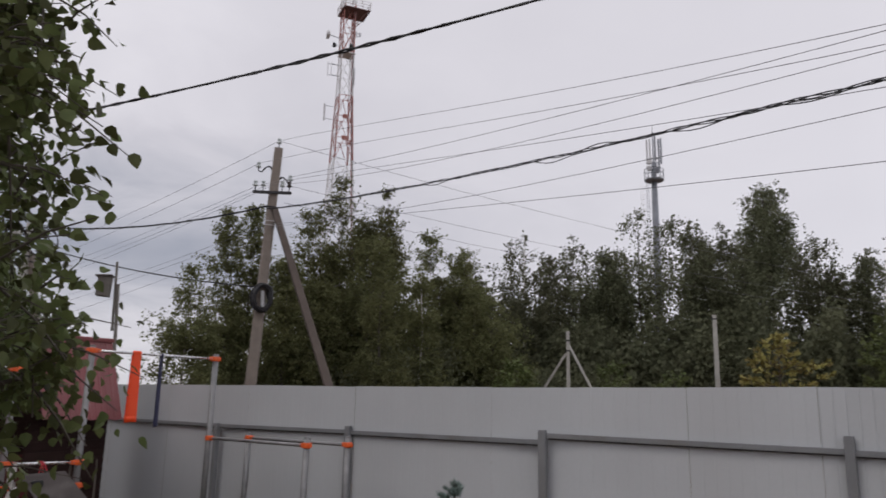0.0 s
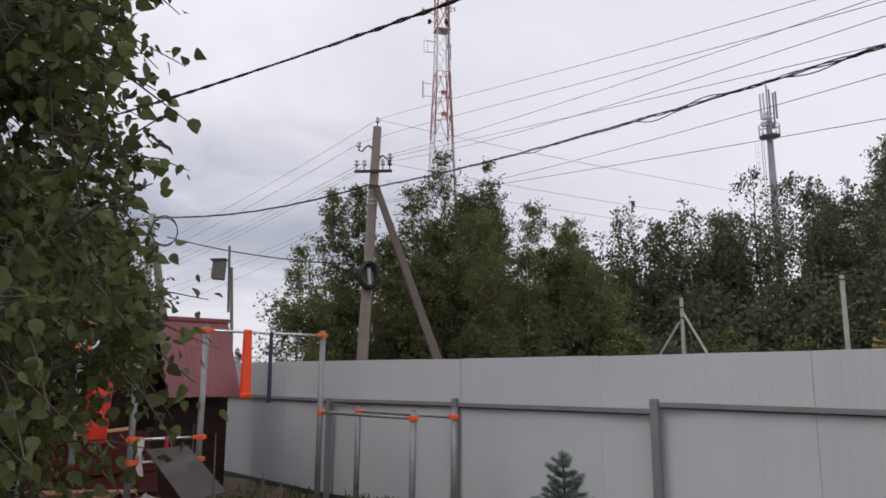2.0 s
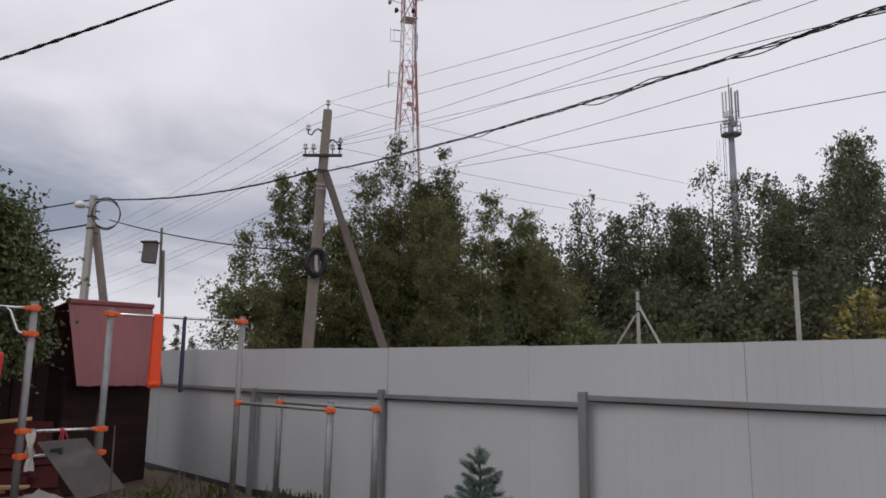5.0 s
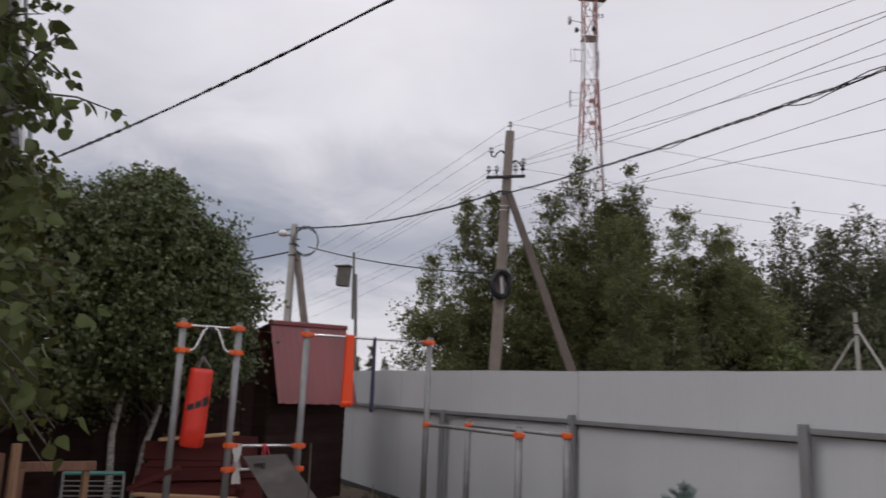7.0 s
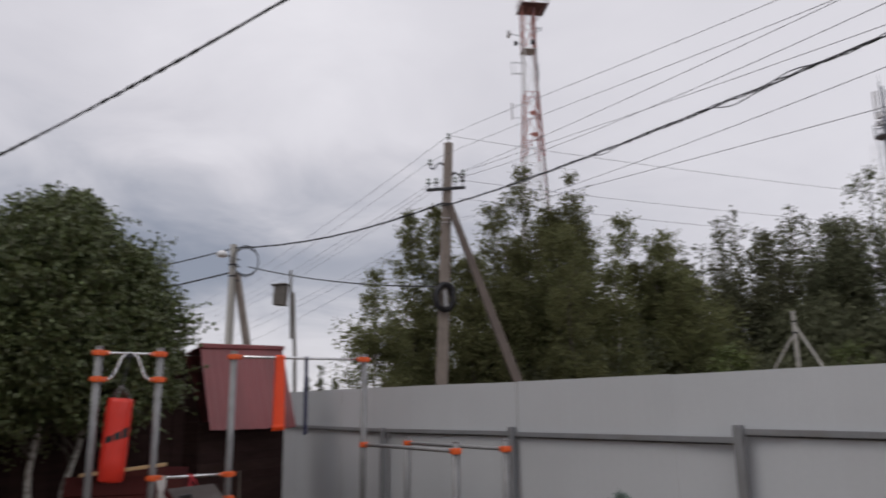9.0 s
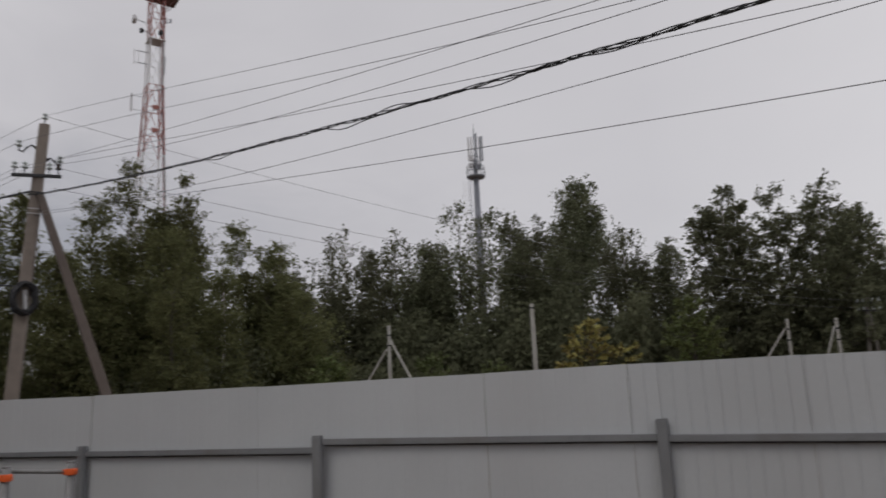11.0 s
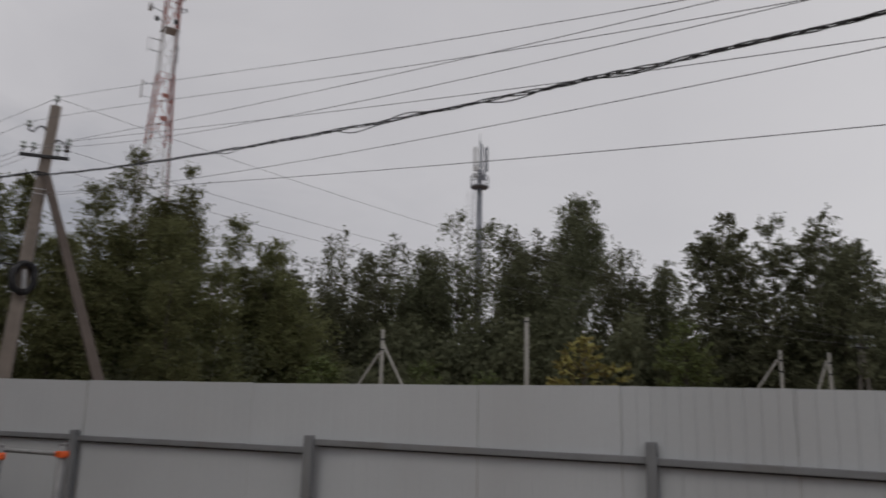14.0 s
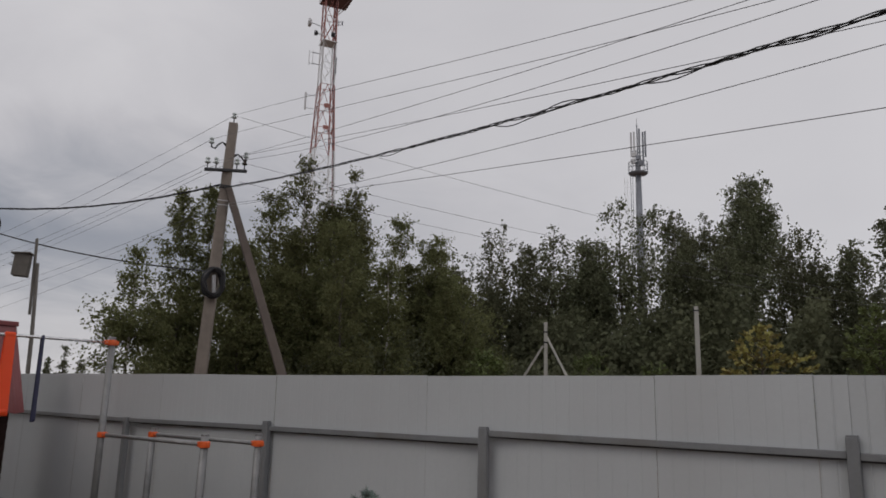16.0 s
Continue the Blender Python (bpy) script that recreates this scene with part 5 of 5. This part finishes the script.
# ---- trees behind the fence ----
NEAR_WOOD = [
    (-13.25, 13.80, 5.35, 1.15, 0), (-14.75, 17.7, 8.3, 1.05, 1), (-13.9, 19.6, 8.4, 1.7, 1), (-12.72, 19.75, 9.6, 1.6, 1), (-12.0, 21.6, 9.6, 1.15, 1), (-11.3, 20.5, 7.4, 1.7, 1),
    (-11.9, 24.6, 8.5, 1.5, 1), (-13.1, 30.1, 9.1, 1.6, 1), (-16.2, 23.7, 8.2, 1.8, 1), (-10.2, 25.6, 6.3, 1.7, 1), (-12.5, 16.9, 6.2, 1.1, 1), (-12.35, 22.6, 8.1, 1.2, 1), (-11.0, 25.8, 7.5, 1.2, 1), (-14.2, 16.2, 4.6, 0.8, 0), (-9.35, 17.4, 5.4, 0.75, 0), (-9.5, 20.0, 6.3, 0.85, 0), (-9.6, 24.0, 5.6, 0.9, 0),
]
for k, (x, y, h, r, dense) in enumerate(NEAR_WOOD):
    tree("wood_tree", (x, y, 0), h * 1.02, r * (1.85 if dense else 1.3), "leafy young tree crowding behind the fence" if dense else "thin young birch with airy leaves behind the fence", bottom=0.10, leaf=0.088 if dense else 0.08, clumps=110 if dense else 56, twigs=2700 if dense else 1000, per=13, droop=0.25, length=0.62, mat=M_LEAF_F, bark=M_BARK if k % 3 == 0 else M_BARKD, trunk=0.06, seed=100 + k, group="trees behind the fence", spire=0.7 if dense else 0.8, rise=0.8 if dense else 0.45, leaders=2 if dense else 1)
FAR_WOOD = [
    (-17.4, 39.5, 10.2, 1.7), (-15.9, 43.6, 12.6, 2.4), (-14.0, 47.4, 13.2, 2.4), (-11.6, 47.0, 12.0, 2.2), (-9.4, 46.9, 14.2, 2.6), (-6.5, 49.6, 13.8, 2.0), (-5.0, 52.8, 14.0, 2.0), (-2.64, 56.2, 18.3, 2.6),
    (-3.6, 50.0, 11.5, 2.1), (0.62, 50.5, 12.6, 2.2), (3.2, 50.5, 11.3, 2.1), (6.5, 44.4, 12.7, 1.7), (9.1, 46.1, 12.7, 2.7), (11.3, 44.8, 12.4, 2.2), (13.6, 47.3, 10.7, 2.1), (17.0, 50.6, 9.9, 2.4),
    (20.5, 55.0, 9.0, 2.2), (27.0, 66.3, 10.2, 2.8), (32.5, 74.6, 10.3, 2.4), (18.9, 28.84, 12.0, 1.9), (14.9, 25.9, 5.7, 1.25), (16.6, 26.5, 5.4, 1.2),
]
for k, (x, y, h, r) in enumerate(FAR_WOOD):
    weeping = k < 11 or k == 19
    tree("wood_tree", (x, y, 0), h * (1.0 if k == 7 else 1.06 if weeping else 1.04), r * (1.0 if k == 7 else 1.6 if weeping else 1.7), "tall birch with drooping branches at the wood's edge" if weeping else "dense deciduous tree at the wood's edge", bottom=0.66 if k == 7 else 0.12, leaf=(0.178 if weeping else 0.18) if y > 35 else 0.105, clumps=70 if k == 7 else 110, twigs=1200 if k == 7 else 3600 if k == 19 else 1650, per=16, droop=1.1 if weeping else 0.35, length=2.0 if weeping and y > 35 else 1.0, mat=M_LEAF_R, bark=M_BARK if k % 2 else M_BARKD, trunk=0.13, seed=200 + k, group="trees of the wood", spire=0.36 if weeping else 0.45, rise=0.6, weep=weeping and y > 35, leaders=1 if k == 7 or k >= 19 else 3 if weeping else 5)

for k, (x, y, h, r) in enumerate(((-45.9, 35.6, 5.7, 0.36), (-46.5, 34.8, 4.6, 0.36), (-45.2, 36.5, 4.5, 0.5))):
    tree("distant_tree", (x, y, 0), h, r, "slim far tree showing over the fence", bottom=0.1, leaf=0.13, clumps=40, twigs=260, per=9, droop=0.3, length=0.45, mat=M_LEAF_R, bark=M_BARKD, trunk=0.08, seed=260 + k, group="far trees", spire=0.7)


def undergrowth():
    """Shrubs and low trees that close the wood, one mass nobody could count."""
    rng = np.random.default_rng(5)
    ps, ts, ss = [], [], []
    for x0, x1, y0, y1, h, n, s in ((-15.8, -9, 17, 27, 4.6, 26000, 0.14), (-22, -8, 37, 41, 5.6, 18000, 0.23), (-18, 2, 41, 48, 8.6, 40000, 0.27), (2, 20, 44, 51, 7.2, 34000, 0.27), (18, 42, 55, 72, 6.0, 22000, 0.33), (-24, 36, 58, 66, 9.2, 32000, 0.45)):
        x, y = rng.uniform(x0, x1, n), rng.uniform(y0, y1, n)
        hh = np.array([h * (0.72 + 0.5 * noise.noise(Vector((a * 0.35, b * 0.35, 1.0)))) for a, b in zip(x, y)])
        ps.append(np.stack([x, y, hh * rng.random(n) ** 0.7], -1))
        ts.append(rng.normal(size=(n, 3)) * 0.6 + np.array([0, 0, -0.4]))
        ss.append(s * rng.uniform(0.7, 1.4, n))
    pos = np.concatenate(ps)
    ob = new("undergrowth", leaves("undergrowth", M_LEAF_R, pos, np.concatenate(ts), np.concatenate(ss), rng, "simple"))
    tagged(ob, "dark mass of shrubs and low branches in the wood", "shrubs", kind="stuff")


undergrowth()


def conifer(name, base, height, radius, label, mat, seed, tiers, per, needle, bark=None, rise=0.15, bottom=0.12, boughs=6, kind="needle", width=0.24):
    """A conifer: tiers of boughs, each a stem set with needles."""
    rng = np.random.default_rng(seed)
    root = thing(name, base, label, "conifer")
    b = Vector(base)
    g = Geo()
    g.tube([b, b + Vector((0.01, 0, height * 0.5)), b + up * height * 0.985], [height * 0.022 + 0.006, height * 0.013 + 0.004, 0.004], 8)
    pos, tip = [], []
    for i in range(tiers):
        s = i / (tiers - 1)
        z = height * (bottom + (0.96 - bottom) * s)
        ln = radius * (1 - s) ** 0.7 + 0.10 * radius
        n = boughs + int(rng.integers(0, 3)) - (2 if s > 0.75 else 0)
        a0 = rng.random() * 6.28
        for k in range(n):
            a = a0 + 2 * math.pi * k / n + rng.normal() * 0.4
            d = np.array([math.cos(a), math.sin(a), rise + 0.5 * s + rng.normal() * 0.16])
            l = ln * rng.uniform(0.55, 1.15)
            p0 = np.array(b) + np.array([0, 0, z])
            ends = [p0, p0 + d * l * 0.5 + np.array([0, 0, -0.03 * l]), p0 + d * l]
            g.tube([tuple(e) for e in ends], [0.006 + 0.004 * height, 0.004 + 0.002 * height, 0.002], 5, caps=False)
            m = max(6, int(per * l / radius))
            t = rng.random(m) ** 0.7
            side = np.cross(d, [0, 0, 1.0])
            w = rng.normal(size=m) * width * l * (1.05 - t)
            q = p0 + d * (t * l)[:, None] + side * w[:, None] + rng.normal(size=(m, 3)) * 0.015 * height * 0.5
            pos.append(q)
            tip.append(d * 0.8 + side * np.sign(w)[:, None] * 0.55 + rng.normal(size=(m, 3)) * 0.45 + np.array([0, 0, 0.1]))
    m = 40
    pos.append(np.array(b) + np.stack([rng.normal(size=m) * 0.006, rng.normal(size=m) * 0.006, height * rng.uniform(0.86, 1.0, m)], -1))
    tip.append(rng.normal(size=(m, 3)) * 0.5 + np.array([0, 0, 0.8]))
    pos, tip = np.concatenate(pos), np.concatenate(tip)
    part("trunk", g, bark or M_BARKD, root)
    part("crown", leaves("crown", mat, pos, tip, needle * rng.uniform(0.7, 1.3, len(pos)), rng, kind), None, root)


conifer("young_larch", (-0.55, 36.2, 0), 5.5, 2.3, "yellowed young conifer with layered boughs at the wood", M_NEEDLE_Y, 31, 8, 40, 0.27, kind="spray", boughs=4, bottom=0.42, rise=0.05, width=0.15)
conifer("young_larch", (4.0, 38.5, 0), 6.5, 2.0, "pale green young conifer with layered boughs at the wood", M_NEEDLE_G, 32, 11, 90, 0.17, kind="spray", boughs=7, bottom=0.3, rise=0.22)
conifer("blue_spruce", (-0.28, 5.2, 0), 1.02, 0.33, "small blue spruce growing before the grey fence", M_NEEDLE_B, 36, 11, 560, 0.036, rise=0.10, boughs=7)
for k, (x, y, h, r) in enumerate(((-6.6, 21.0, 3.3, 0.7), (-5.6, 27.7, 3.6, 1.0), (-9.45, 27.8, 3.5, 0.8), (-3.0, 26.4, 3.1, 0.7), (-7.6, 22.5, 3.0, 0.8))):
    tree("shrub", (x, y, 0), h, r, "pale green shrub looking over the fence", "shrub", bottom=0.1, leaf=0.10, clumps=26, twigs=300, per=9, droop=0.1, length=0.4, mat=M_LEAF_L, bark=M_BARKD, trunk=0.03, seed=300 + k, group="shrubs behind the fence")

# ---- yard clutter ----


def plank(p, q, w, t, mat, label, name="plank", group="planks in the yard", roll=0):
    p, q = Vector(p), Vector(q)
    ob = new(name, Geo().box(((q - p).length, w, t), Matrix(), 0.004).mesh(name, mat))
    ob.matrix_world = frame_of(q - p, p.lerp(q, 0.5)) @ pose(0, 0, 0, roll, 0, 0)
    tagged(ob, label, "plank", group)


def clutter():
    rng = random.Random(8)
    # a heap of dull red boards, stepped like a slope
    root = thing("board_pile", (-6.3, 4.35, 0), "heap of old dull red boards beside the trees", "board pile")
    for k in range(12):
        for j in range(2):
            c = Vector((-6.10 + 0.038 * k + rng.uniform(-0.015, 0.015), 4.42 - 0.022 * k - 0.36 * j + rng.uniform(-0.06, 0.06), 0.93 - 0.073 * k))
            m = frame_of(Vector((0.45, 1.0, rng.uniform(-0.05, 0.05))), c) @ pose(0, 0, 0, 52 + rng.uniform(-6, 6), 0, 0)
            part("board", Geo().box((0.85 + 0.03 * k + rng.uniform(-0.12, 0.12), 0.25, 0.028), m, 0.004), M_PILE, root)
    part("core", Geo().box((1.1, 0.7, 0.5), frame_of((0.45, 1, 0), (-6.15, 4.15, 0.25)), 0.05), M_PILE, root)
    plank((-6.15, 3.65, 0.99), (-5.75, 4.45, 1.08), 0.11, 0.035, M_LUMBER, "pale sawn board lying on the red sheets")
    # sawn boards heaped on the ground
    for k in range(16):
        turn = 0.62 + rng.uniform(-0.28, 0.28)
        c = Vector((-5.55 + rng.uniform(-0.22, 0.22), 3.55 + rng.uniform(-0.28, 0.28), 0.035 + 0.026 * k))
        d = Vector((math.cos(turn), math.sin(turn), rng.uniform(-0.03, 0.04))) * rng.uniform(0.4, 0.62)
        plank(c - d, c + d, rng.uniform(0.09, 0.15), 0.025, M_LUMBER, "fresh sawn pine board in a loose heap on the ground", group="sawn boards")
    # a low heap of soil and rubble that the leaning board rests on
    g = Geo()
    n1, n2 = 22, 8
    for j in range(n2 + 1):
        for i in range(n1):
            t, h = 2 * math.pi * i / n1, j / n2
            r = (1 - h) ** 0.6 * (1 + 0.25 * noise.noise(Vector((math.cos(t) * 2, math.sin(t) * 2, h))))
            g.v.append((-4.02 + 0.52 * r * math.cos(t), 4.42 + 0.75 * r * math.sin(t), -0.05 + 0.42 * h ** 0.8 + 0.04 * noise.noise(Vector((t * 2, h * 5, 7)))))
    g.f = [(j * n1 + i, j * n1 + (i + 1) % n1, (j + 1) * n1 + (i + 1) % n1, (j + 1) * n1 + i) for j in range(n2) for i in range(n1)]
    tagged(new("soil_mound", g.mesh("soil_mound", M_GROUND, True)), "low mound of brown soil under the leaning board", "mound")
    # a pale sack by the frame
    sack = thing("plastic_sack", (-5.0, 4.22, 0), "crumpled pale plastic sack on the ground", "sack")
    g = Geo()
    n1, n2 = 20, 10
    for j in range(n2 + 1):
        for i in range(n1):
            a, h = 2 * math.pi * i / n1, j / n2
            r = (0.36 * math.cos(h * math.pi / 2) ** 0.6 + 0.02) * (1 + 0.3 * noise.noise(Vector((math.cos(a) * 1.6, math.sin(a) * 1.6, h * 2))))
            g.v.append((-5.0 + r * math.cos(a) * 0.8, 4.22 + r * math.sin(a) * 1.2, 0.36 * h * (1 + 0.3 * noise.noise(Vector((a, h * 3, 4))))))
    g.f = [(j * n1 + i, j * n1 + (i + 1) % n1, (j + 1) * n1 + (i + 1) % n1, (j + 1) * n1 + i) for j in range(n2) for i in range(n1)]
    g.f.append(tuple(n2 * n1 + i for i in range(n1)))
    part("sack_body", g, M_TARP, sack, smooth=True)
    # split logs stood on end, and a low bench of boards
    for k in range(9):
        x, y = -5.05 + rng.uniform(-0.25, 0.12), 1.38 + 0.065 * k + rng.uniform(-0.02, 0.02)
        h = rng.uniform(0.86, 1.08)
        g = Geo()
        a = rng.random() * 6
        sides = 5 + k % 3
        base = [(math.cos(a + 6.283 * i / sides) * rng.uniform(0.04, 0.065), math.sin(a + 6.283 * i / sides) * rng.uniform(0.04, 0.065)) for i in range(sides)]
        lx, ly = rng.uniform(-0.06, 0.06), rng.uniform(-0.05, 0.05)
        g.v = [(x + bx, y + by, 0.0) for bx, by in base] + [(x + bx * 0.9 + lx, y + by * 0.9 + ly, h) for bx, by in base]
        g.f = [(i, (i + 1) % sides, sides + (i + 1) % sides, sides + i) for i in range(sides)] + [tuple(range(sides - 1, -1, -1)), tuple(range(sides, 2 * sides))]
        ob = new("split_log", g.mesh("split_log", M_FIREWOOD))
        tagged(ob, "long split log stood on end among other logs", "log", "split logs")
    bench = thing("trestle", (-5.3, 2.2, 0), "low rough wooden trestle of sawn boards", "trestle")
    part("beam", Geo().box((0.75, 0.05, 0.09), frame_of((0.15, 1, 0), (-5.2, 2.28, 0.81)), 0.006), M_FIREWOOD, bench)
    for y in (2.0, 2.58):
        part("leg", Geo().box((0.09, 0.05, 0.79), Matrix.Translation((-5.2, y, 0.395)), 0.005), M_FIREWOOD, bench)
    # a folding rack with a teal rail
    rack = thing("drying_rack", (-5.8, 2.86, 0), "metal drying rack with a teal top rail", "drying rack")
    p, q = Vector((-5.87, 2.57, 0.68)), Vector((-5.70, 3.13, 0.67))
    part("top_rail", Geo().tube([p, q], 0.022, 10), M_TEAL, rack, "teal plastic top rail")
    for k in range(4):
        part("wire", Geo().tube([p + up * (-0.08 - 0.05 * k), q + up * (-0.08 - 0.05 * k)], 0.007, 6), M_STEEL, rack)
    for e in (p, q):
        for s in (-1, 1):
            part("leg", Geo().tube([e, e + Vector((0.22 * s, -0.06 * s, -0.68))], 0.012, 8), M_STEEL, rack)
    # a weathered brown beam end by the bag
    plank((-5.10, 2.97, 0.58), (-4.79, 3.34, 0.80), 0.085, 0.05, M_PILE, "weathered red beam propped in the heap")
    # stakes in the soil
    for k, (x, y, h) in enumerate(((-4.0, 4.35, 1.08), (-5.6, 6.35, 0.42), (-5.05, 6.2, 0.36), (-4.9, 4.7, 1.15))):
        r = thing("stake", (x, y, 0), "thin dark stake pushed into the soil", "stake", "stakes in the soil")
        part("stick", Geo().tube([(x, y, -0.05), (x + 0.01, y + 0.01, h * 0.5), (x - 0.005, y + 0.015, h)], [0.012, 0.011, 0.007], 6), M_BARKD if k in (0, 3) else M_OLDWOOD, r)


clutter()


def grass():
    rng = np.random.default_rng(9)
    for name, mat, n, lo, hi, h, label in (("grass", M_GRASS, 26000, (-9, 2.5), (7, 8.2), 0.07, "rough grass growing over the yard's soil"), ("long_grass", M_GRASS, 5200, (-5.6, 5.6), (-1.2, 7.0), 0.15, "long green grass along the foot of the fence"), ("dry_weeds", M_WEED, 260, (-6.2, 5.0), (-4.4, 6.9), 0.22, "dry weeds along the foot of the fence")):
        p = np.stack([rng.uniform(lo[0], hi[0], n), rng.uniform(lo[1], hi[1], n), np.full(n, -0.03)], -1)
        keep = np.array([noise.noise(Vector((a * 0.9, b * 0.9, 2.0))) > 0.06 for a, b, _ in p])
        p = p[keep]
        tip = rng.normal(size=p.shape) * 0.3 + np.array([0, 0, 1.0])
        me = leaves(name, mat, p, tip, h * rng.uniform(0.5, 1.6, len(p)), rng, "needle")
        tagged(new(name, me), label, "grass", kind="stuff")
    # leafy weeds round the heap and along the fence
    n = 44
    c = np.stack([rng.uniform(-5.0, -3.7, n), rng.uniform(4.5, 5.7, n), np.zeros(n)], -1)
    k = 26
    up_ = rng.random((n, k)) ** 0.8
    p = c[:, None] + np.stack([rng.normal(size=(n, k)) * 0.05, rng.normal(size=(n, k)) * 0.05, up_ * rng.uniform(0.10, 0.30, n)[:, None]], -1)
    p = p.reshape(-1, 3)
    me = leaves("leafy_weeds", M_LEAF_L, p, rng.normal(size=p.shape) + np.array([0, 0, 0.5]), 0.06 * rng.uniform(0.6, 1.4, len(p)), rng, "simple")
    tagged(new("leafy_weeds", me), "leafy green weeds on the soil beside the frame", "weeds", kind="stuff")


grass()
